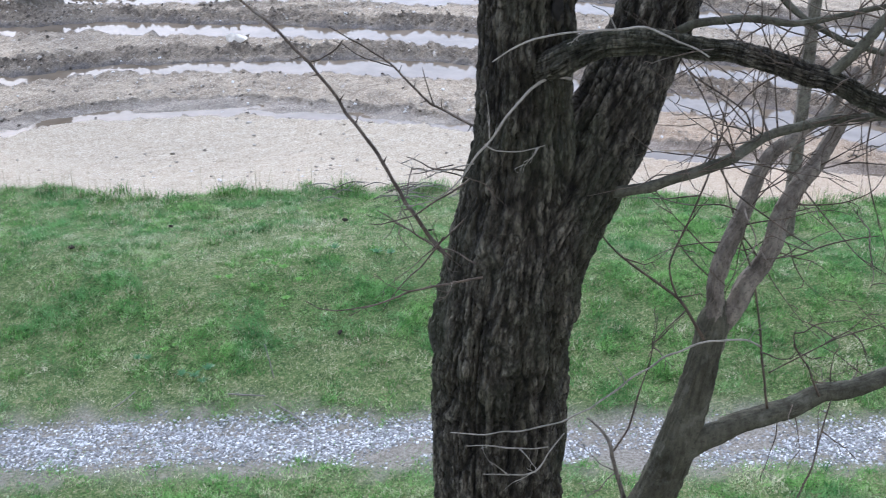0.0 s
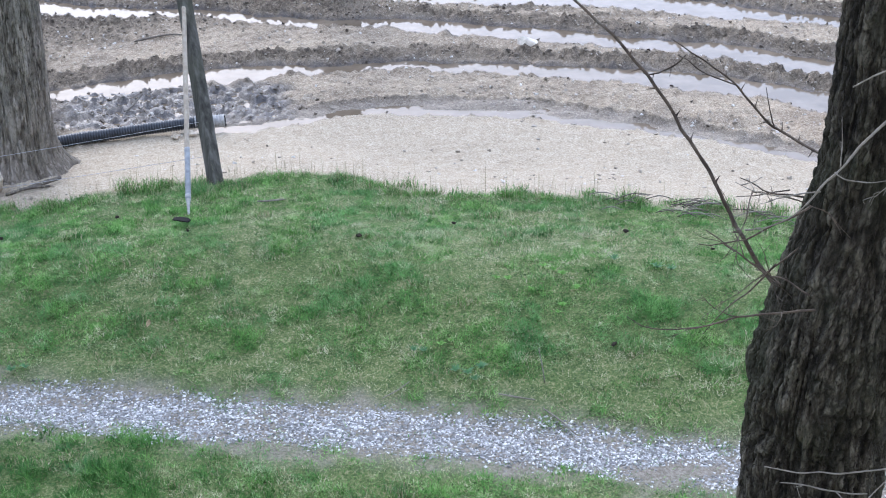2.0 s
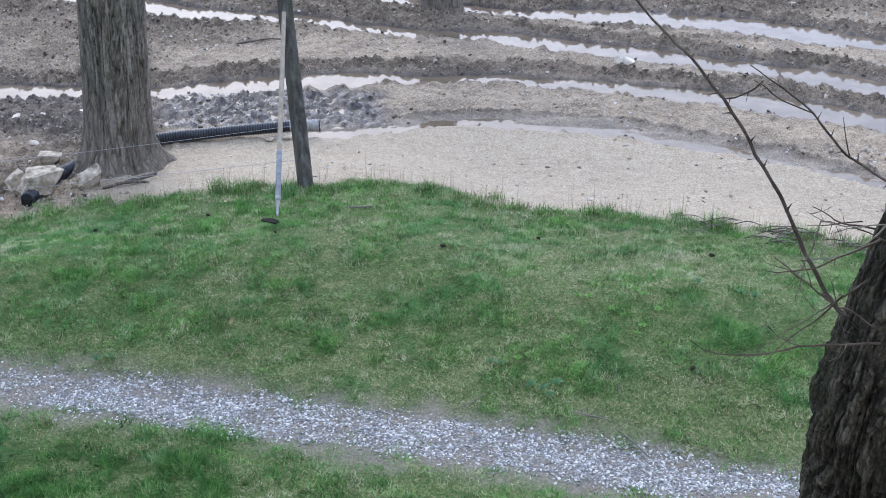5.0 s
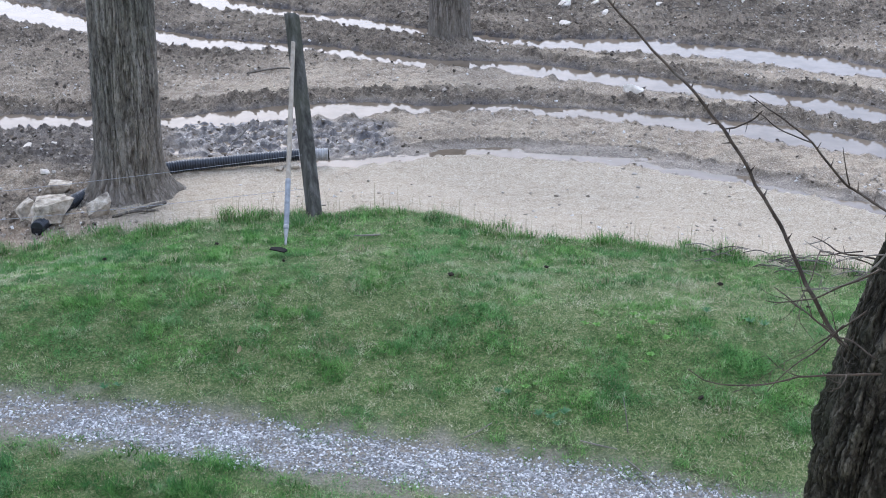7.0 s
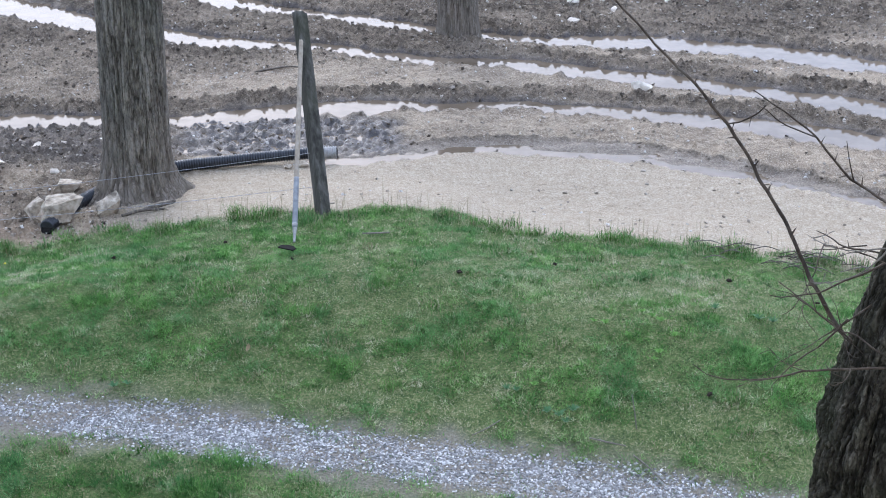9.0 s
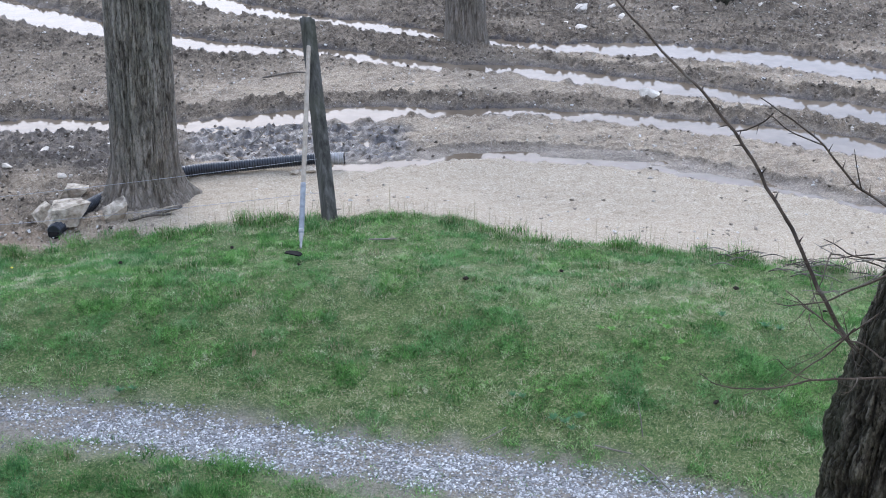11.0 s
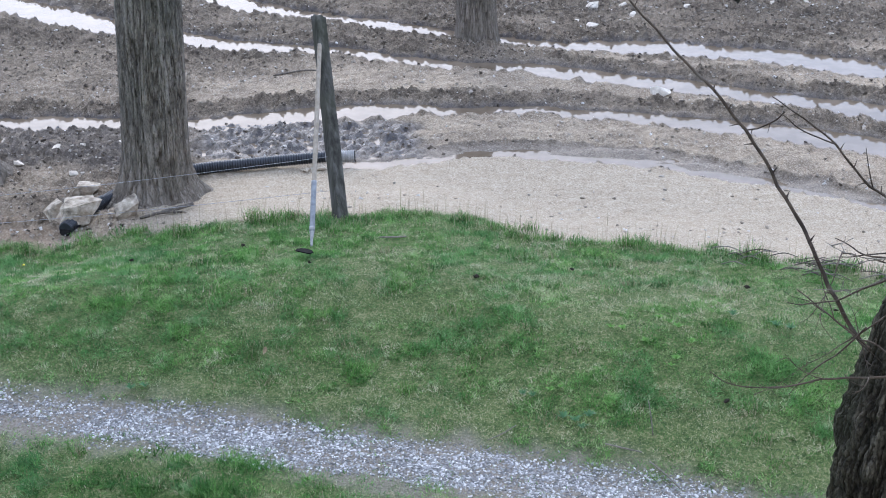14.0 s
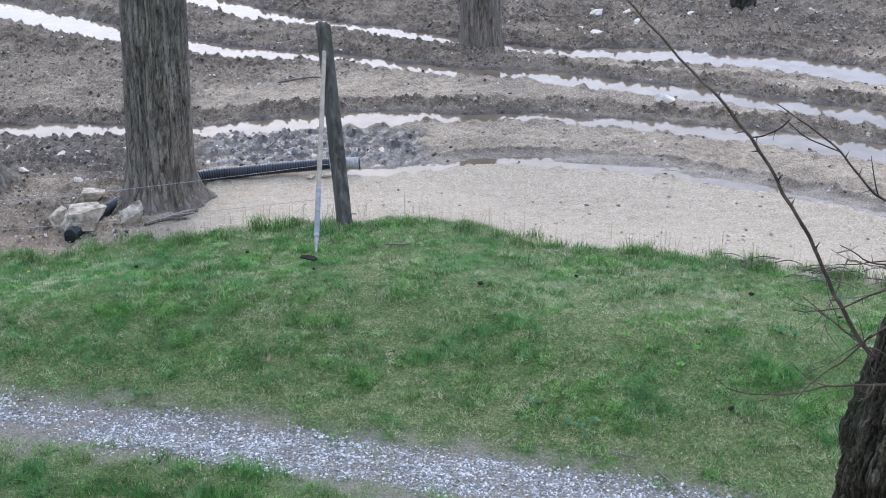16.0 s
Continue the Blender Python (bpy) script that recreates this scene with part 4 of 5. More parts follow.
P = PATHS
tx, ty = 0.745, 1.80
tz = height(tx, ty)
locust = thing("thorn_tree", (tx, ty, tz), "forked thorny tree with dark, deeply furrowed bark", "tree")
low = [(tx - 0.01, ty, tz - 0.15, 0.2), (tx - 0.01, ty, tz + 0.05, 0.165), (tx, ty + 0.01, tz + 0.5, 0.13), (tx + 0.01, ty + 0.03, tz + 1.1, 0.117), (0.76, 1.845, 1.9, 0.114)]
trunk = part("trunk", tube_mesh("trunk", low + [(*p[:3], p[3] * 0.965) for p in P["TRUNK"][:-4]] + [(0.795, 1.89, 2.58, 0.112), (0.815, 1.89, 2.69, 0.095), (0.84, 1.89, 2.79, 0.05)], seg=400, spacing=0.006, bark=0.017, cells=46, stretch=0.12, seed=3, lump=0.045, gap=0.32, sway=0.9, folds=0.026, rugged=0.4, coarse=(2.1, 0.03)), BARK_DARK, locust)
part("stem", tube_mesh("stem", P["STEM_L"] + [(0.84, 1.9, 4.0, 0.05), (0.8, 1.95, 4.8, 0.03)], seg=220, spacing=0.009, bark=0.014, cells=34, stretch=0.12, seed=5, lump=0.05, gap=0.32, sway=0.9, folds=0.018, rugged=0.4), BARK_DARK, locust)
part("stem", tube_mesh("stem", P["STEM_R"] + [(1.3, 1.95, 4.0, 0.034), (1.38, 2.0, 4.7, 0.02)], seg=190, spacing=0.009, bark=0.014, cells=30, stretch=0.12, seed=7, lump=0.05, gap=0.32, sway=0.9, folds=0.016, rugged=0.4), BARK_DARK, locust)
# solid black bump that stands for the shade in a knot hole
bm = bmesh.new()
bmesh.ops.create_uvsphere(bm, u_segments=14, v_segments=10, radius=1)
for v in bm.verts:
    v.co = Vector((v.co.x * 0.0095, v.co.y * 0.006, v.co.z * 0.024)) * (1 + 0.12 * math.sin(4 * v.co.x + 5 * v.co.z))
bm.transform(Matrix.Translation((0.821, 1.788, 3.108)))
part("knot_shade", bm, STEEL_AND_SHADE, locust, "black bump for the shade inside a knot hole")
limbs = {}
for key, cells, amp in (("LIMB_A", 28, 0.008), ("LIMB_B", 12, 0.003), ("LIMB_C", 12, 0.003), ("LIMB_D", 8, 0.002), ("LIMB_E", 8, 0.002)):
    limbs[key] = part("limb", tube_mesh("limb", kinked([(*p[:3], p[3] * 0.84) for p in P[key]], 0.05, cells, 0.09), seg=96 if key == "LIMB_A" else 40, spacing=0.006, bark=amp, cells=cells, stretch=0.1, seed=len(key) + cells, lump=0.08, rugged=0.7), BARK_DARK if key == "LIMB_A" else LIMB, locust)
for k, (key, n, reach, up) in enumerate((("LIMB_A", 20, 0.3, 0.5), ("LIMB_B", 8, 0.25, 0.2), ("LIMB_C", 26, 0.26, 0.5), ("LIMB_D", 8, 0.22, 0.2), ("LIMB_E", 6, 0.2, -0.2))):
    tagged(part("twig_spray", joined("twig_spray", spray(P[key], n, 100 + k, reach, up)), TWIG, limbs[key]), kind="stuff")
for k, key in enumerate(("TW1", "TW2", "TW2B", "TW3", "TW4", "TW4B", "TW4C", "TW4D", "TW20", "TW21", "TW22", "TW23", "TW24", "TW25", "TW26", "TW27")):
    part("twig", joined("twig", thorny(P[key], 200 + k)), TWIG, locust, "brown twig with thorns")
for k, key in enumerate(("TW5", "TW5B", "TW5C", "TW6", "TW7", "TW8", "TW9")):
    part("twig", joined("twig", [tube(kinked([(*p[:3], p[3] * 0.46) for p in P[key]], 0.8, k), seg=8, spacing=0.006, lump=0.25, seed=k)] + spray(P[key], 2, 700 + k, 0.07, 0.0, 0.0011)), PALE_TWIG, locust, "pale dead twig")
tagged(part("twig_spray", joined("twig_spray", spray(P["TW4C"], 6, 301, 0.14, 0.1, 0.001, (0.0, 0.7)) + spray(P["TW5C"], 3, 302, 0.14, 0.2, 0.0012) + spray(P["TW4"], 3, 303, 0.08, 0.0, 0.001, (0.1, 0.6))), TWIG, locust), kind="stuff")

# ---------------------------------------------------------------- young forked tree
sx, sy = 0.98, 1.98
sz = height(sx, sy)
sapling = thing("young_tree", (sx, sy, sz), "young forked tree with smooth grey-brown bark", "tree")
part("trunk", tube_mesh("trunk", [(sx, sy, sz - 0.1, 0.07), (sx, sy, sz + 0.2, 0.06), (1.02, 1.96, 1.1, 0.052), (1.05, 1.94, 1.6, 0.048)] + P["SHRUB"], seg=90, spacing=0.01, bark=0.009, cells=26, stretch=0.08, seed=4, lump=0.06, rugged=0.75), LIMB, sapling)
for k, (key, n, reach, mat) in enumerate((("SHRUB_L", 16, 0.3, SMOOTH), ("SHRUB_R", 18, 0.3, SMOOTH), ("SHRUB_B", 8, 0.22, LIMB))):
    stem = part("stem", tube_mesh("stem", kinked([(*p[:3], p[3] * 0.88) for p in P[key]], 0.1, k + 50, 0.16), seg=72, spacing=0.006, bark=0.0045, cells=20, stretch=0.06, seed=6 + k, lump=0.09), mat, sapling)
    tagged(part("twig_spray", joined("twig_spray", spray(P[key], int(n * 1.4), 400 + k, reach, 0.3, 0.0016)), TWIG, stem), kind="stuff")
for k, key in enumerate(("TW10", "TW11", "TW12", "TW13", "TW14", "TW15", "TW16", "TW17", "TW18", "TW19")):
    part("twig", joined("twig", thorny(P[key], 500 + k, every=0.07, size=0.006) + spray(P[key], 3, 520 + k, 0.14, 0.2, 0.0016)), SMOOTH if key == "TW10" else TWIG, sapling)


# ---------------------------------------------------------------- fence
def timber(foot, head, wide, deep, seed, turn=0.0):
    """A rough-sawn square post with worn corners, from foot to head."""
    foot, head = Vector(foot), Vector(head)
    axis = (head - foot)
    n, m = 40, 16
    q = axis.to_track_quat("Z", "Y").to_matrix() @ Matrix.Rotation(turn, 3, "Z")
    s = np.linspace(0, 1, n)
    th = np.linspace(0, 2 * np.pi, m * 4, endpoint=False)
    S, T = np.meshgrid(s, th, indexing="ij")
    c, sn = np.cos(T), np.sin(T)
    k = 1 / np.power(np.abs(c) ** 9 + np.abs(sn) ** 9, 1 / 9)
    wob = 1 + 0.05 * (vnoise(T / (2 * np.pi) * 8, S * 7, seed, 8) - 0.5) + 0.05 * (vnoise(T / (2 * np.pi) * 24, S * 3, seed + 1, 24) - 0.5)
    x, y = c * k * wide / 2 * wob * (1.02 - 0.1 * S), sn * k * deep / 2 * wob * (1.02 - 0.1 * S)
    z = S * axis.length
    z[-1] += (x[-1] * 0.25 + 0.004 * np.sin(T[-1] * 5))
    v = np.stack([x, y, z], -1).reshape(-1, 3) @ np.array(q).T + np.array(foot)
    idx = np.arange(n * m * 4).reshape(n, m * 4)
    quads = np.stack([idx[:-1], np.roll(idx[:-1], -1, 1), np.roll(idx[1:], -1, 1), idx[1:]], -1).reshape(-1, 4)
    v = np.vstack([v, v[idx[-1]].mean(0), v[idx[0]].mean(0)])
    e = idx[-1]
    tri = np.concatenate([np.stack([e, np.roll(e, -1), np.full(len(e), len(v) - 2)], -1), np.stack([np.roll(idx[0], -1), idx[0], np.full(len(e), len(v) - 1)], -1)])
    return mesh_from("fence_post", v, quads, tri)


def fence_post(foot, head, wide, deep, seed, label, turn=0.0, mat=None):
    ob = part("fence_post", timber(foot, head, wide, deep, seed, turn), mat or POST)
    return tagged(ob, label, "fence post", "fence posts")


fence_post((-0.835, 7.78, 0.15), (-0.99, 8.28, 1.535), 0.082, 0.086, 4, "leaning weathered grey wooden fence post with dark stains", 0.32)
fence_post((-4.4, 7.35, -0.2), (-4.45, 7.38, 1.0), 0.1, 0.1, 9, "weathered grey wooden fence post", 0.2)
fence_post((4.1, 5.85, 0.0), (3.83, 5.5, 2.0), 0.068, 0.062, 14, "tall slender grey wooden fence post by young trees", 0.3, SMOOTH)
for za, zb in ((0.68, 0.49), (0.435, 0.33)):
    rows = []
    for s in np.linspace(0, 1, 9):
        rows.append((-0.86 - 3.54 * s, 7.93 - 0.58 * s + 0.04, za + (zb - za) * s - 0.03 * np.sin(np.pi * s), 0.0016))
    tagged(part("fence_wire", tube_mesh("fence_wire", rows, seg=6, spacing=0.1), WIRE), "thin pale fence wire strung between wooden posts", "wire", "fence wires")

# ---------------------------------------------------------------- garden hoe leaning on the post
hoe_z = height(-0.955, 7.06)
hb, ht = Vector((-0.955, 7.07, hoe_z + 0.045)), Vector((-0.978, 8.20, 1.39))
hoe = thing("garden_hoe", hb, "garden hoe with pale wooden handle, leaning against the post", "garden tool")


def on_hoe(s, r):
    p = hb.lerp(ht, s)
    return (p.x, p.y, p.z, r)


part("handle", tube_mesh("handle", [on_hoe(0.3, 0.0155), on_hoe(0.6, 0.0155), on_hoe(0.9, 0.0145), on_hoe(0.985, 0.0135), on_hoe(1.0, 0.007)], seg=14, spacing=0.02), HANDLE, hoe, "bare wooden handle")
part("sleeve", tube_mesh("sleeve", [on_hoe(0.085, 0.0165), on_hoe(0.2, 0.017), on_hoe(0.315, 0.017)], seg=14, spacing=0.02), SLEEVE, hoe, "grey-white painted lower handle")
part("ferrule", tube_mesh("ferrule", [on_hoe(0.02, 0.007), on_hoe(0.05, 0.009), on_hoe(0.09, 0.016), on_hoe(0.105, 0.0185)], seg=14, spacing=0.01), COUPLING, hoe, "dull grey steel ferrule")
bm = bmesh.new()
prof = [(a * 0.62, b * 0.85) for a, b in ((-0.085, 0.0), (-0.08, -0.045), (0.075, -0.05), (0.085, 0.0), (0.05, 0.028), (0.012, 0.036), (-0.012, 0.036), (-0.05, 0.028))]
lowv = [bm.verts.new((a, b, 0)) for a, b in prof]
bm.faces.new(lowv)
got = bmesh.ops.extrude_face_region(bm, geom=bm.faces[:])
bmesh.ops.translate(bm, vec=(0, 0, 0.006), verts=[g for g in got["geom"] if isinstance(g, bmesh.types.BMVert)])
bmesh.ops.recalc_face_normals(bm, faces=bm.faces)
bm.transform(Matrix.Translation((hb.x - 0.035, hb.y - 0.02, hb.z + 0.006)) @ Euler((radians(-8), radians(5), radians(-14))).to_matrix().to_4x4())
part("blade", bm, STEEL_AND_SHADE, hoe, "dark rusty hoe blade")

# ---------------------------------------------------------------- drain pipe
def pipe_row(points, r):
    return [(x, y, max(height(x, y) + r * 0.7, 0.055) + dz, r) for x, y, dz in points]


pipe = thing("drain_pipe", (-2.0, 9.2, height(-2, 9.2)), "black corrugated plastic drain pipe lying on the mud", "pipe")


def ribs(S):
    return 0.0036 * np.sign(np.sin(S * 2 * np.pi / 0.02)) * np.abs(np.sin(S * 2 * np.pi / 0.02)) ** 0.5


PIPE_R = 0.045
body = [(-1.12, 9.54, 0.02), (-1.5, 9.47, 0.01), (-1.8, 9.41, 0.0), (-2.05, 9.34, 0.0), (-2.3, 9.2, 0), (-2.53, 8.92, 0), (-2.68, 8.66, 0), (-2.74, 8.35, 0), (-2.765, 8.0, -0.015)]
part("body", tube_mesh("body", pipe_row(body, PIPE_R), seg=26, spacing=0.0045, ribs=ribs), PIPE, pipe)
part("coupling", tube_mesh("coupling", pipe_row([(-1.14, 9.54, 0.02), (-1.0, 9.545, 0.02), (-0.91, 9.55, 0.02)], PIPE_R * 1.05), seg=26, spacing=0.0045, ribs=ribs), COUPLING, pipe, "grey muddy pipe end")
# solid black discs on both ends, coloured as the shade inside the pipe
hole = pipe_row([(-0.915, 9.55, 0.02), (-0.905, 9.55, 0.02)], PIPE_R * 0.88)
part("mouth_shade", tube_mesh("mouth_shade", hole, seg=20, spacing=0.01), STEEL_AND_SHADE, pipe, "black disc for the shade inside the pipe end")
part("mouth_shade", tube_mesh("mouth_shade", pipe_row([(-2.765, 8.015, -0.015), (-2.766, 7.994, -0.015)], PIPE_R * 0.84), seg=20, spacing=0.01), STEEL_AND_SHADE, pipe, "black disc for the shade inside the pipe end")


# ---------------------------------------------------------------- rocks
def rock_mesh(size, seed, detail=3):
    """A broken angular stone."""
    rng = np.random.default_rng(seed)
    bm = bmesh.new()
    if detail > 2:
        # a split block: box corners, some of them broken away
        for p in [(a, b, c) for a in (-1, 1) for b in (-1, 1) for c in (-1, 1)]:
            p = np.array(p) * rng.uniform(0.55, 1.0, 3) * ((0.72, 0.72, 1) if p[2] < 0 else (1, 1, 1))
            bm.verts.new(p)
            if rng.random() < 0.45:
                bm.verts.new(p * rng.uniform(0.5, 1.1, 3) * (1, 1, 1.3))
    else:
        for _ in range(20):
            p = rng.normal(0, 1, 3)
            bm.verts.new(p / (np.abs(p) ** 3.5).sum() ** (1 / 3.5) * rng.uniform(0.72, 1.0))
    hull = bmesh.ops.convex_hull(bm, input=bm.verts)
    bmesh.ops.delete(bm, geom=[g for g in hull["geom_interior"] if isinstance(g, bmesh.types.BMVert)], context="VERTS")
    bmesh.ops.bevel(bm, geom=bm.edges[:], offset=0.025, segments=1, profile=0.6, affect="EDGES", clamp_overlap=True)
    if detail > 2:
        bmesh.ops.transform(bm, verts=bm.verts, matrix=Matrix(((1, 0.1, 0.3, 0), (-0.2, 1, 0, 0), (0.22, 0.12, 1, 0), (0, 0, 0, 1))))
        bmesh.ops.triangulate(bm, faces=bm.faces[:])
        bmesh.ops.subdivide_edges(bm, edges=bm.edges[:], cuts=2, use_grid_fill=True)
    for v in bm.verts:
        v.co += v.co.normalized() * 0.16 * noise.noise(v.co * 2.6 + Vector((seed, 0, 0))) + v.co.normalized() * 0.09 * noise.noise(v.co * 7)
        v.co = Vector((v.co.x * size[0], v.co.y * size[1], v.co.z * size[2]))
    me = bpy.data.meshes.new("rock")
    bm.to_mesh(me)
    bm.free()
    return me


def rock(x, y, size, seed, label, turn=0.0, sink=0.3, name="rock", detail=3, lift=0.0):
    ob = part(name, rock_mesh(size, seed, detail), WHITE_ROCK if "white" in label else ROCK)
    ob.matrix_basis = pose(x, y, height(x, y) + size[2] * (0.8 - sink) + lift, 16 * math.sin(seed), 20 * math.cos(seed * 2), turn)
    return tagged(ob, label, "rock", "rocks")


rock(-2.73, 8.19, (0.145, 0.11, 0.092), 31, "broken pale limestone block lying over the drain pipe", 48, 0.25, lift=0.06)
rock(-2.92, 8.3, (0.075, 0.07, 0.075), 5, "small pale limestone block", 50)
rock(-2.42, 8.3, (0.11, 0.07, 0.075), 8, "flat-sided pale limestone block beside the tree", 35)
rock(-2.92, 8.98, (0.12, 0.1, 0.06), 12, "dusty limestone block half sunk in earth", 10)
rock(-1.17, 9.42, (0.06, 0.04, 0.03), 15, "small pale stone beside the drain pipe", 10, detail=2)
rock(-1.28, 9.38, (0.05, 0.03, 0.025), 16, "small pale stone beside the drain pipe", 60, detail=2)
rock(1.74, 11.36, (0.125, 0.08, 0.055), 22, "low white stone beside a water furrow", 5, 0.3, detail=2)
for k, (x, y, s) in enumerate(((1.39, 14.5, 0.09), (1.33, 13.74, 0.085), (0.91, 13.89, 0.04), (1.17, 13.93, 0.055), (1.81, 14.17, 0.08), (0.75, 13.51, 0.045), (1.65, 13.93, 0.025), (3.83, 13.35, 0.05), (3.49, 14.7, 0.07),
                               (2.47, 14.5, 0.05), (3.9, 14.8, 0.06), (-3.4, 9.9, 0.06), (-3.2, 10.0, 0.05), (-2.9, 10.05, 0.05), (-3.6, 9.55, 0.05), (-3.1, 9.35, 0.05), (1.75, 14.6, 0.06))):
    rock(x, y, (s, s * 0.7, s * 0.42), 20 + k, "small white stone lying in the mud", 25 * k, detail=2)

# ---------------------------------------------------------------- loose stones and clods
def chip():
    """A flat-topped stone chip."""
    v = np.array([(a * k, b * k, c) for c, k in ((-0.8, 0.95), (0.8, 0.7)) for a, b in ((-1, -1), (1, -1), (1, 1), (-1, 1))], float)
    f = [(4, 5, 6), (4, 6, 7)]
    for k in range(4):
        m = (k + 1) % 4
        f += [(k, m, m + 4), (k, m + 4, k + 4)]
    return v * 0.8, np.array(f)


CHIP_V, CHIP_F = chip()


def scatter_stones(name, x, y, size, mat, label, category, seed, flat=0.6, sink=0.3, tip=0.3):
    """Many small irregular stones as one mesh."""
    rng = np.random.default_rng(seed)
    n = len(x)
    z = lay(x, y)[0]
    shape = (CHIP_V[None] + rng.normal(0, 0.2, (n, len(CHIP_V), 3))) * (1 + rng.uniform(-0.35, 0.3, (n, len(CHIP_V), 1)))
    sc = np.stack([size * rng.uniform(0.8, 1.35, n), size * rng.uniform(0.7, 1.0, n), size * flat * rng.uniform(0.7, 1.2, n)], -1)
    shape = shape * sc[:, None]
    a = rng.uniform(0, 2 * np.pi, n)
    tilt = rng.normal(0, tip, n)
    X, Y, Z = shape[..., 0], shape[..., 1], shape[..., 2]
    X, Z = X * np.cos(tilt)[:, None] - Z * np.sin(tilt)[:, None], X * np.sin(tilt)[:, None] + Z * np.cos(tilt)[:, None]
    X, Y = X * np.cos(a)[:, None] - Y * np.sin(a)[:, None], X * np.sin(a)[:, None] + Y * np.cos(a)[:, None]
    v = np.stack([X + x[:, None], Y + y[:, None], Z + (z + sc[:, 2] * (1 - 2 * sink))[:, None]], -1)
    f = (CHIP_F[None] + (np.arange(n) * len(CHIP_V))[:, None, None]).reshape(-1, 3)
    return tagged(part(name, mesh_from(name, v.reshape(-1, 3), (), f, False), mat), label, category, kind="stuff")


rng = np.random.default_rng(5)
n = 72000
x = rng.uniform(-3.3, 5.0, n)
off = rng.normal(0, 0.13, n)
y = along(TRACK, x) + off
keep = rng.random(n) < step(0.28, 0.58, fbm(x * 2.2, y * 5, 15, 4)) * (0.35 + 0.65 * step(0.36, 0.54, fbm(x * 6, y * 12, 18, 3))) * step(0.25, 0.14, np.abs(off + 0.1 * (fbm(x * 5, y * 5, 16, 3) - 0.5)))
x, y = x[keep], y[keep]
scatter_stones("gravel", x, y, 0.004 + 0.006 * rng.random(len(x)) ** 2.2, STONE, "grey-white crushed stone on the narrow track", "gravel", 6, 0.45, 0.3, 0.16)

n = 66000
x, y = rng.uniform(-6, 7, n), rng.uniform(7.4, 15.8, n)
z, turf_, ridge_, wet_, _, _, slab_, _ = lay(x, y)
keep = (turf_ < 0.1) & (rng.random(n) < (0.01 + ridge_ ** 1.3) * (1 - slab_)) & (z > WATER_Z)
x, y = x[keep], y[keep]
scatter_stones("clods", x, y, 0.004 + 0.017 * rng.random(len(x)) ** 3, CLOD, "dark crumbled earth clods along the furrow banks", "earth", 7, 0.75, 0.5)
n = 60000
x, y = rng.uniform(-6, 7, n), rng.uniform(7.6, 15.8, n)
z, turf_, ridge_, wet_, _, _, slab_, _ = lay(x, y)
keep = (turf_ < 0.1) & (z > WATER_Z + 0.01) & (rng.random(n) > 0.85 * slab_) & (rng.random(n) < 0.15 + 0.75 * step(0.4, 0.65, fbm(x * 1.3, y * 2, 19, 3)) + 0.8 * step(-1.9, -2.5, x) * step(10.4, 9.6, y))
x, y = x[keep], y[keep]
scatter_stones("field_stones", x, y, 0.003 + 0.016 * rng.random(len(x)) ** 4.5, PEBBLE, "small pale and brown stones strewn over bare earth", "stones", 8, 0.6)


# ---------------------------------------------------------------- grass
def blades(name, x, y, length, width, dry, tint, seed, label, lean=0.5, simple=False, cool=None, ground_z=None):
    rng = np.random.default_rng(seed)
    n = len(x)
    cool = np.zeros(n) if cool is None else cool
    z = (lay(x, y)[0] if ground_z is None else ground_z) - 0.004
    a = rng.uniform(0, 2 * np.pi, n)
    face = a + np.pi / 2 + rng.normal(0, 0.4, n)
    bend = np.clip(rng.normal(lean, 0.28, n), 0.05, 1.5)
    d = np.stack([np.cos(a), np.sin(a)], -1)
    s = np.stack([np.cos(face), np.sin(face)], -1) * (width / 2)[:, None]
    root = np.stack([x, y], -1)
    mid = root + d * (length * 0.55 * np.sin(bend * 0.6))[:, None]
    tip = mid + d * (length * 0.5 * np.sin(np.minimum(bend * 1.5, 1.7)))[:, None]
    zm = z + length * 0.55 * np.cos(bend * 0.6)
    zt = zm + length * 0.5 * np.cos(np.minimum(bend * 1.5, 1.7))
    if simple:
        v = np.empty((n, 3, 3))
        v[:, 0, :2], v[:, 1, :2], v[:, 2, :2] = root - s, root + s, tip
        v[:, 0, 2] = v[:, 1, 2] = z
        v[:, 2, 2] = zt
        me = mesh_from(name, v.reshape(-1, 3), (), np.arange(n * 3).reshape(n, 3), True, dry=np.repeat(dry, 3), tint=np.repeat(tint, 3), cool=np.repeat(cool, 3))
        return tagged(part(name, me, BLADE), label, "grass", kind="stuff")
    v = np.empty((n, 5, 3))
    v[:, 0, :2], v[:, 1, :2] = root - s, root + s
    v[:, 2, :2], v[:, 3, :2] = mid - s * 0.8, mid + s * 0.8
    v[:, 4, :2] = tip
    v[:, 0, 2] = v[:, 1, 2] = z
    v[:, 2, 2] = v[:, 3, 2] = zm
    v[:, 4, 2] = zt
    k = np.arange(n)[:, None] * 5
    quads = k + np.array([[0, 1, 3, 2]])
    tris = k + np.array([[2, 3, 4]])
    me = mesh_from(name, v.reshape(-1, 3), quads, tris, True, dry=np.repeat(dry, 5), tint=np.repeat(tint, 5), cool=np.repeat(cool, 5))
    return tagged(part(name, me, BLADE), label, "grass", kind="stuff")


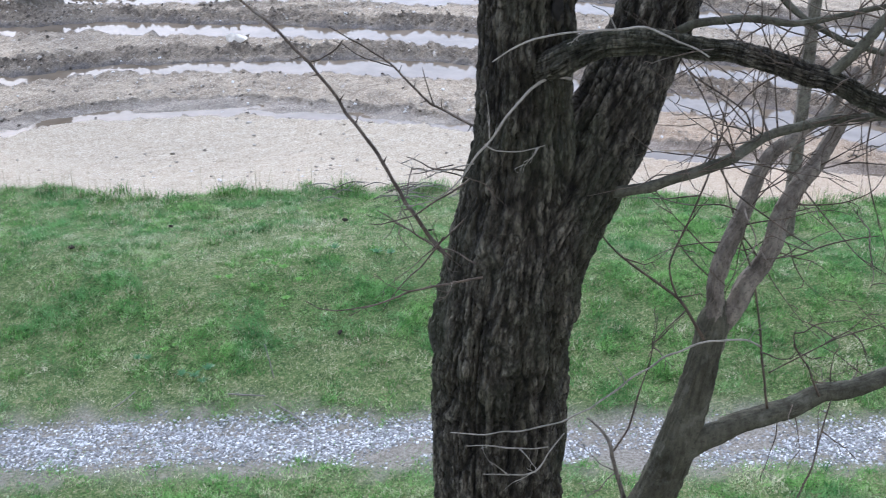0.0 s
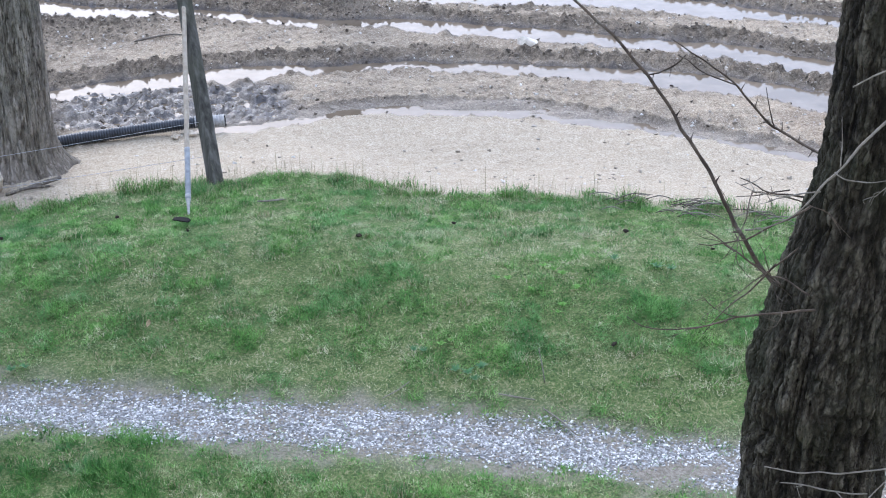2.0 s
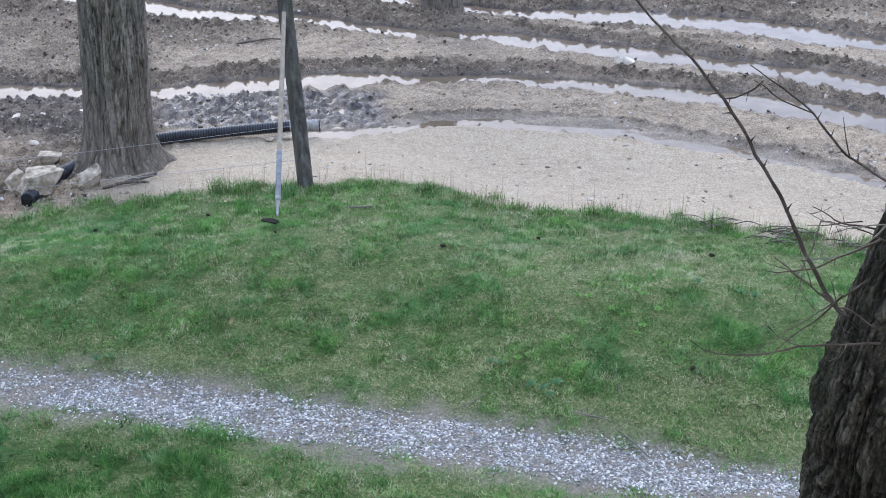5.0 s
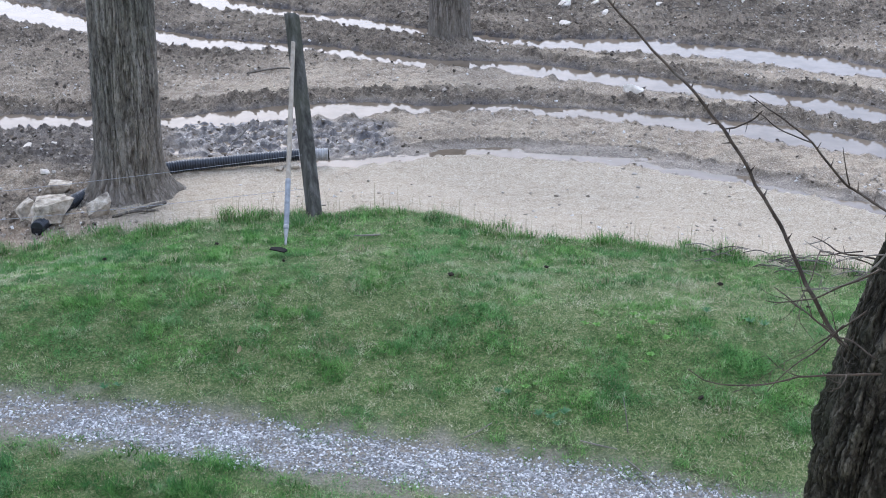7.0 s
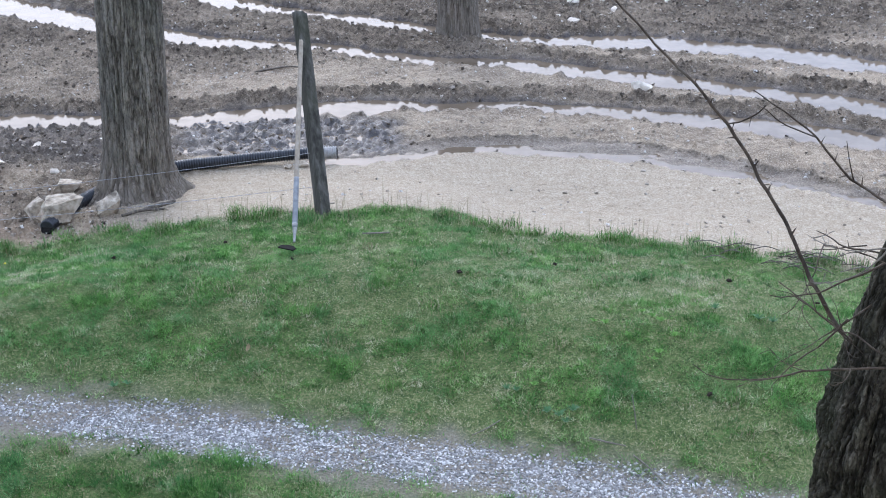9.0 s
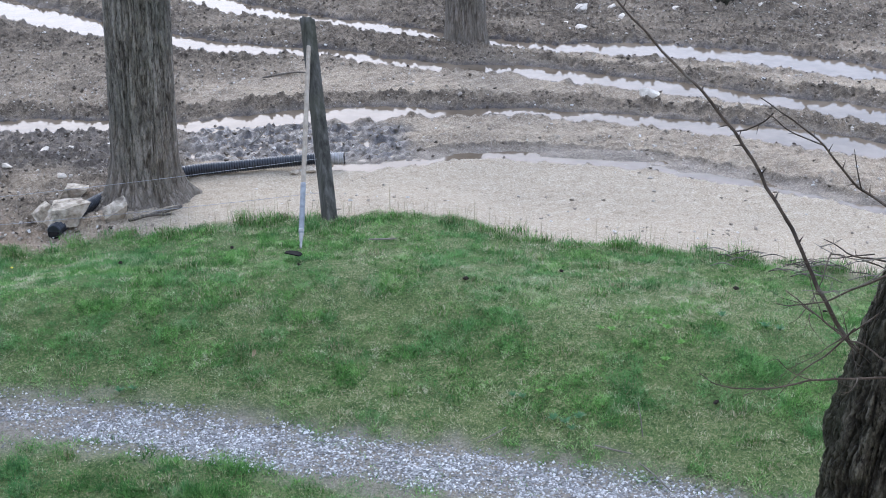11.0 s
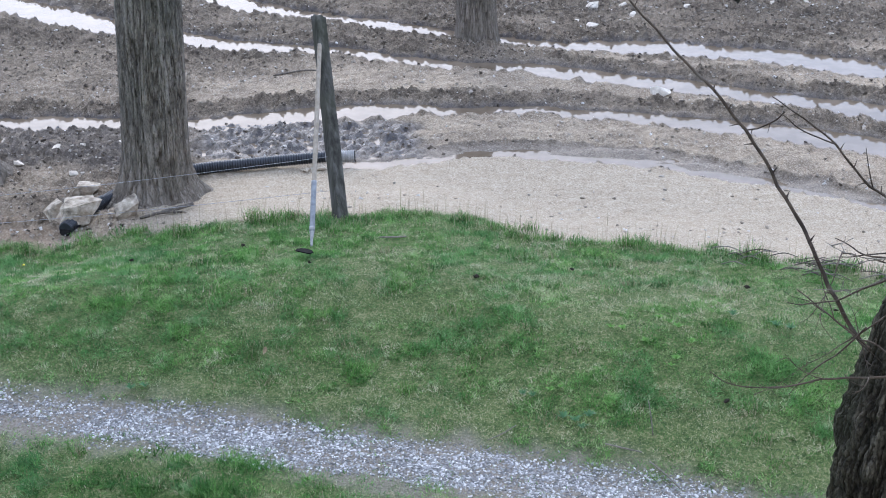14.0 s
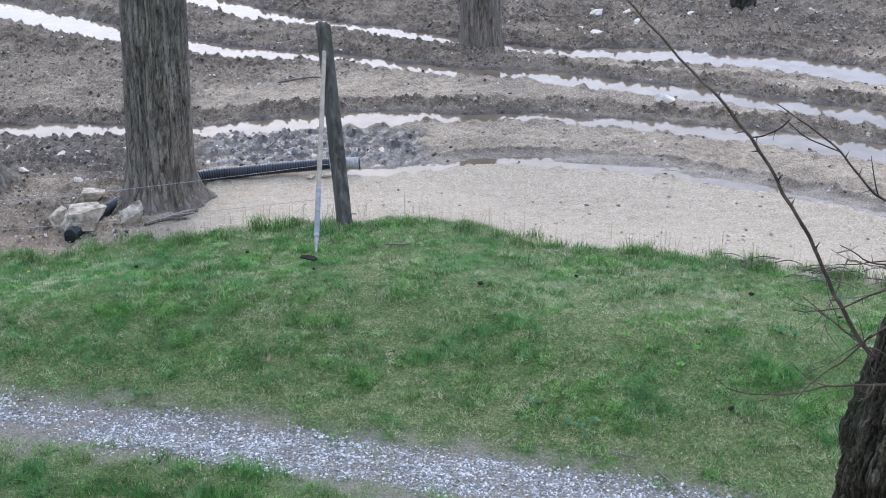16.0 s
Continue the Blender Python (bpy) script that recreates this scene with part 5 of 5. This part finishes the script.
def dryness(x, y):
    """0 lush to 1 withered, over the lawn."""
    d = 0.9 * (fbm(x * 1.6, y * 2.4, 91, 4) - 0.45) + 1.6 * (fbm(x * 7, y * 11, 93, 4) - 0.48) + 0.2
    for cx, cy, rx, ry, amount in ((0.75, 6.55, 1.0, 0.5, 0.48), (2.1, 6.1, 0.6, 0.4, 0.32), (-1.7, 6.3, 1.0, 0.45, -0.35), (0.1, 5.85, 0.7, 0.22, -0.22), (1.7, 5.5, 0.4, 0.25, -0.35), (-0.9, 5.62, 1.3, 0.16, 0.42),
                                   (0.8, 5.3, 0.8, 0.16, 0.4), (-1.9, 4.85, 0.9, 0.35, -0.45), (-0.6, 4.75, 0.8, 0.15, 0.22), (-0.6, 7.85, 0.9, 0.16, -0.25), (3.4, 5.3, 0.8, 0.4, -0.35), (1.6, 4.1, 0.7, 0.2, -0.2), (-2.4, 6.9, 0.6, 0.3, -0.1)):
        d = d + amount * np.exp(-((x - cx) / rx) ** 2 - ((y - cy) / ry) ** 2)
    return np.clip(d, 0, 1)


def clump(x, y, scale, seed):
    """A random value, the same over each small uneven clump of the lawn."""
    wx = x * scale + 1.3 * (fbm(x * scale * 0.8, y * scale * 0.8, seed, 2) - 0.5)
    wy = y * scale + 1.3 * (fbm(x * scale * 0.8, y * scale * 0.8, seed + 1, 2) - 0.5)
    return lattice(np.floor(wx).astype(np.int64), np.floor(wy).astype(np.int64), seed + 2)


rng = np.random.default_rng(12)
n = 1150000
x = rng.uniform(-3.3, 5.2, n)
lowest = np.where(x > 0, 4.3 - 0.36 * x, 4.3)
y = lowest + rng.random(n) * (along(EDGE, x) + 0.12 - lowest)
z, turf_, _, _, track_ = lay(x, y)[:5]
c0, c1, c2 = clump(x, y, 5.5, 290), clump(x, y, 13, 300), clump(x, y, 30, 310)
d = np.clip(dryness(x, y) - 0.06 + 0.5 * (c0 - 0.5) + 0.62 * (c1 - 0.5) + 0.4 * (c2 - 0.5), 0, 1)
thick = np.clip(1.5 * fbm(x * 8, y * 11, 95, 3) - 0.35 + 0.45 * (0.5 - c0) + 0.4 * (c1 - 0.5), 0.02, 1)
keep = (rng.random(n) < np.clip(1.0 - 0.2 * d, 0.3, 1) * (0.62 + 0.4 * thick) * turf_) & (rng.random(n) > 0.975 * track_) & (rng.random(n) > 0.8 * np.exp(-((y - along(TRACK, x) - 0.36) / 0.13) ** 2) * step(0.3, 0.6, fbm(x * 4, y * 6, 98, 3))) & (rng.random(n) > 0.7 * np.exp(-((y - along(TRACK, x) + 0.36) / 0.1) ** 2) * step(0.35, 0.6, fbm(x * 4, y * 6, 99, 3)))
x, y, z, d, thick, c0, c1, c2 = (a[keep] for a in (x, y, z, d, thick, c0, c1, c2))
patch_ = step(0.35, 0.6, fbm(x * 2.1 + 3, y * 3.3, 94, 4))
isdry = np.clip(rng.random(len(x)) * 0.4 + (rng.random(len(x)) < 0.04 + 0.85 * d) * 0.7 - 0.1, 0, 1) * np.clip(0.15 + 1.6 * d, 0, 1) * (0.6 + 0.5 * patch_)
lush = np.exp(-((x + 2.2) / 1.3) ** 4 - ((y - 4.9) / 0.36) ** 4) + 0.6 * np.exp(-((x - 1.65) / 0.35) ** 2 - ((y - 5.5) / 0.22) ** 2)
length = (0.014 + 0.028 * thick ** 1.5 + 0.03 * lush * thick) * (1.15 - 0.5 * d) * rng.uniform(0.6, 1.4, len(x))
tint = np.clip(0.05 + 0.4 * fbm(x * 2.5, y * 3.5, 97, 3) + 0.3 * fbm(x * 13, y * 17, 96, 2) + 0.6 * (c1 - 0.35) + 0.6 * (c2 - 0.35) + 0.2 * d + rng.normal(0, 0.2, len(x)) - 0.5 * np.minimum(lush, 1) * (x < 0) + 0.3 * lush * (x > 0), 0, 1)
cool = step(0.45, 0.75, clump(x, y, 4.2, 330)) * (0.5 + 0.5 * c1)
blades("lawn_grass", x, y, length, rng.uniform(0.0035, 0.0062, len(x)), isdry, tint, 13, "short patchy spring lawn with green and straw-dry blades", 1.0, True, cool, z)

n = 105000
x = rng.uniform(-3.3, 5.2, n)
lowest = np.where(x > 0, 4.3 - 0.36 * x, 4.3)
y = lowest + rng.random(n) * (along(EDGE, x) + 0.1 - lowest)
_, turf_, _, _, track_ = lay(x, y)[:5]
keep = (rng.random(n) < 0.1 + 1.1 * dryness(x, y) ** 1.3 + 0.4 * np.exp(-((y - along(TRACK, x) - 0.34) / 0.12) ** 2)) & (turf_ > 0.3) & (track_ < 0.7)
x, y = x[keep], y[keep]
heap = rng.normal(2.45, 0.4, 1800)      # dead growth heaped on the rim
x, y = np.append(x, heap), np.append(y, along(EDGE, heap) - np.abs(rng.normal(0, 0.12, 1800)))
blades("straw_litter", x, y, rng.uniform(0.014, 0.05, len(x)), rng.uniform(0.0018, 0.0036, len(x)), rng.uniform(0.6, 1.0, len(x)), 0.25 + 0.75 * rng.random(len(x)), 16, "dead straw lying matted between the lawn's blades", 1.15, True)

# taller tufts in the lawn and along its rim
count = 560
cx = rng.uniform(-3.4, 5.3, count)
rim = rng.random(count) < 0.22
cy = np.where(rim, along(EDGE, cx) + rng.normal(-0.03, 0.06, count), 0)
lowest = np.where(cx > 0, 4.3 - 0.36 * cx, 4.3)
cy = np.where(rim, cy, lowest + rng.random(count) * (along(EDGE, cx) - lowest))
off_track = np.abs(cy - along(TRACK, cx)) > 0.3
cx, cy, rim = cx[off_track], cy[off_track], rim[off_track]
foot = rng.normal(0, 1, (12, 2)) * (0.1, 0.05)      # growth left standing round the post
cx, cy, rim = np.append(cx, -0.85 + foot[:, 0]), np.append(cy, 7.72 + foot[:, 1]), np.append(rim, np.full(12, True))
per = 95
bx = np.repeat(cx, per) + rng.normal(0, 0.035, len(cx) * per)
by = np.repeat(cy, per) + rng.normal(0, 0.03, len(cx) * per)
grow_ = np.repeat(np.where(rim, 0.045 + 0.05 * rng.random(len(cx)) ** 3, 0.036) * rng.uniform(0.4, 1.4, len(cx)), per) * rng.uniform(0.5, 1.25, len(cx) * per)
blades("tall_grass", bx, by, grow_, rng.uniform(0.0025, 0.0042, len(bx)), (rng.random(len(bx)) < np.repeat(rng.uniform(0.02, 0.45, len(cx)), per)) * 0.85 + 0.12 * rng.random(len(bx)),
       np.clip(0.5 + rng.normal(0, 0.22, len(bx)) + np.repeat(rng.normal(0, 0.15, len(cx)), per), 0, 1), 14, "taller green grass tufts along the lawn's rim", 0.6, False, np.repeat(rng.random(len(cx)) < 0.4, per) * 0.9)

# thin dead stalks that stand along the rim
n = 620
x = rng.uniform(-2.6, 4.9, n)
y = along(EDGE, x) + rng.normal(0.03, 0.07, n)
blades("dry_stalks", x, y, rng.uniform(0.05, 0.24, n), np.full(n, 0.0022), np.full(n, 1.0), rng.random(n), 15, "thin straw-coloured dead stalks at the lawn's rim", 0.25)


# ---------------------------------------------------------------- weeds, flowers, sticks
def rosette(name, x, y, size, mat, label, seed, leaves=12, slim=0.32):
    rng = np.random.default_rng(seed)
    z = height(x, y)
    base = thing(name, (x, y, z), label, "weed", "weeds in the lawn")
    for k in range(leaves):
        a = k * 2.4 + rng.uniform(-0.3, 0.3)
        L = size * rng.uniform(0.45, 1.2)
        w = L * slim
        bm = bmesh.new()
        rows = []
        for s in np.linspace(0, 1, 5):
            r, h = L * s * 0.7, 0.014 + L * (1.15 * s - 0.65 * s * s)
            half = w * math.sin(math.pi * min(0.97, 0.08 + s * 0.9)) * 0.5
            rows.append([bm.verts.new((r, half * q, h + abs(q) * half * 0.3)) for q in (-1, 0, 1)])
        for p, q in zip(rows[:-1], rows[1:]):
            for i in range(2):
                bm.faces.new((p[i], p[i + 1], q[i + 1], q[i])).smooth = True
        bm.transform(Matrix.Translation((x, y, z)) @ Matrix.Rotation(a, 4, "Z"))
        part("leaf", bm, mat, base)
    return base


for k, (x, y, s) in enumerate(((0.77, 6.13, 0.032), (0.83, 6.11, 0.036), (1.13, 6.12, 0.042), (1.09, 6.17, 0.034), (0.94, 6.0, 0.032), (1.18, 5.98, 0.034), (1.04, 6.22, 0.036), (1.05, 5.79, 0.03), (1.08, 5.84, 0.034), (0.42, 5.63, 0.036), (0.47, 5.65, 0.03))):
    rosette("broadleaf_weed", x, y, s, LEAF, "bright green broadleaf weed in the lawn", 600 + k, 20, 0.26)
for k, (x, y, s) in enumerate(((0.53, 5.39, 0.05), (0.6, 5.42, 0.046), (0.47, 5.42, 0.042), (0.56, 5.34, 0.04), (0.28, 5.62, 0.038), (0.33, 5.6, 0.036), (1.66, 6.14, 0.05), (1.73, 6.11, 0.045), (1.45, 6.27, 0.04), (-1.75, 5.72, 0.04), (-1.68, 5.74, 0.04))):
    rosette("bluish_weed", x, y, s, LEAF_BLUE, "dull bluish green weed clump in the lawn", 640 + k, 26, 0.17)


def flower(x, y, mat, label, r=0.014):
    z = height(x, y)
    base = thing("flower", (x, y, z), label, "flower", "flowers in the lawn")
    part("stalk", tube_mesh("stalk", [(x, y, z - 0.01, 0.0015), (x + 0.004, y, z + 0.03, 0.0014), (x, y, z + 0.055, 0.0013)], seg=5, spacing=0.02), LEAF, base)
    bm = bmesh.new()
    bmesh.ops.create_uvsphere(bm, u_segments=10, v_segments=6, radius=r)
    for v in bm.verts:
        v.co.z *= 0.5
        v.co *= 1 + 0.12 * math.sin(9 * math.atan2(v.co.y, v.co.x))
    bm.transform(Matrix.Translation((x, y, z + 0.058)))
    part("bloom", bm, mat, base)


flower(-2.82, 7.3, PETAL_Y, "small yellow dandelion in the lawn", 0.008)
bm = bmesh.new()
rows = [[bm.verts.new((0.03 * (t - 0.5), 0.011 * math.sin(math.pi * (0.06 + 0.88 * t)) * q, 0.02 * abs(q) * t + 0.016 * t * t)) for q in (-1, 0, 1)] for t in np.linspace(0, 1, 6)]
for p, q in zip(rows[:-1], rows[1:]):
    for i in range(2):
        bm.faces.new((p[i], p[i + 1], q[i + 1], q[i])).smooth = True
dead = part("dead_leaf", bm, DEAD_LEAF)
dead.matrix_basis = pose(-1.09, 6.0, height(-1.09, 6.0) + 0.028, 20, -25, 70)
tagged(dead, "curled tan dead leaf lying on the lawn", "leaf")


def stick(rows, label, mat=None, name="stick"):
    z = [(x, y, height(x, y) + h, r) for x, y, h, r in rows]
    tagged(part(name, tube_mesh(name, z, seg=7, spacing=0.015, lump=0.15, seed=len(label)), mat or PALE_TWIG), label, "stick", "loose sticks")


stick([(-0.56, 7.36, 0.03, 0.004), (-0.48, 7.34, 0.04, 0.006), (-0.39, 7.38, 0.03, 0.004)], "short grey stick lying on the lawn")
stick([(0.66, 5.22, 0.02, 0.0035), (0.75, 5.18, 0.025, 0.0045), (0.83, 5.16, 0.02, 0.003)], "brown stick lying beside the gravel")
stick([(0.86, 5.1, 0.02, 0.0035), (0.93, 5.0, 0.02, 0.0045), (0.98, 4.92, 0.02, 0.003)], "brown stick lying beside the gravel")
stick([(0.1, 5.3, 0.015, 0.003), (0.18, 5.34, 0.02, 0.003), (0.24, 5.39, 0.015, 0.003)], "brown stick lying beside the gravel")
stick([(0.9, 5.3, 0.0, 0.0032), (0.89, 5.32, 0.08, 0.003), (0.875, 5.35, 0.16, 0.0024)], "dry straw stalk standing in the lawn")
stick([(-2.15, 8.25, 0.02, 0.014), (-2.05, 8.3, 0.03, 0.016), (-1.97, 8.42, 0.03, 0.012)], "bent dead stick beside the tree roots", SMOOTH)
stick([(-2.3, 8.2, 0.02, 0.01), (-2.15, 8.24, 0.02, 0.012), (-2.0, 8.22, 0.02, 0.008)], "dead stick beside the tree roots", SMOOTH)
stick([(-1.75, 10.05, 0.02, 0.007), (-1.68, 10.16, 0.06, 0.008), (-1.6, 10.25, 0.1, 0.005)], "pale stick standing out of the mud")
stick([(-1.5, 10.7, 0.03, 0.012), (-1.38, 10.82, 0.05, 0.014), (-1.24, 10.95, 0.07, 0.012)], "muddy stick lying across the water", SMOOTH)
stick([(-1.9, 11.95, 0.01, 0.008), (-1.6, 12.05, 0.02, 0.009), (-1.35, 12.0, 0.02, 0.006)], "thin branch lying on bare earth", SMOOTH)
rng = np.random.default_rng(77)
for k in range(70):
    x, y, a = rng.uniform(0.6, 4.6), rng.uniform(13.6, 15.6), rng.uniform(0, 3.1)
    if y + 0.25 * x < 14.6:
        continue
    L = rng.uniform(0.15, 0.4)
    stick([(x, y, 0.01, 0.003), (x + 0.5 * L * math.cos(a), y + 0.5 * L * math.sin(a), 0.03, 0.004), (x + L * math.cos(a), y + L * math.sin(a) * 0.8, 0.01, 0.003)], "dead twig strewn on the far mud", SMOOTH if k % 2 else PALE_TWIG)
for k in range(46):
    x = rng.uniform(1.5, 3.1)
    y = along(EDGE, x) - rng.uniform(0.02, 0.3)
    a, L = rng.uniform(-0.9, 0.25), rng.uniform(0.1, 0.26)
    stick([(x, y, 0.03, 0.003), (x + 0.5 * L * math.cos(a), y + 0.5 * L * math.sin(a), 0.06, 0.0034), (x + L * math.cos(a), y + L * math.sin(a), 0.045, 0.002)], "dead twig caught in the grass at the lawn's rim", SMOOTH if k % 3 else PALE_TWIG)


# dark lumps of dirt in the lawn
for k, (x, y, s) in enumerate(((0.05, 6.74, 0.022), (1.29, 5.52, 0.02), (-1.42, 7.33, 0.02), (1.62, 6.72, 0.02), (0.62, 6.95, 0.016), (-2.1, 7.2, 0.018), (2.05, 6.4, 0.018), (-0.95, 6.93, 0.014))):
    ob = part("dirt_lump", rock_mesh((s, s * 0.8, s * 0.45), 900 + k, 2), DIRT)
    ob.matrix_basis = pose(x, y, height(x, y) + 0.02, 0, 0, 40 * k)
    tagged(ob, "small dark lump of dirt lying on the lawn", "dirt", "dirt lumps on the lawn")
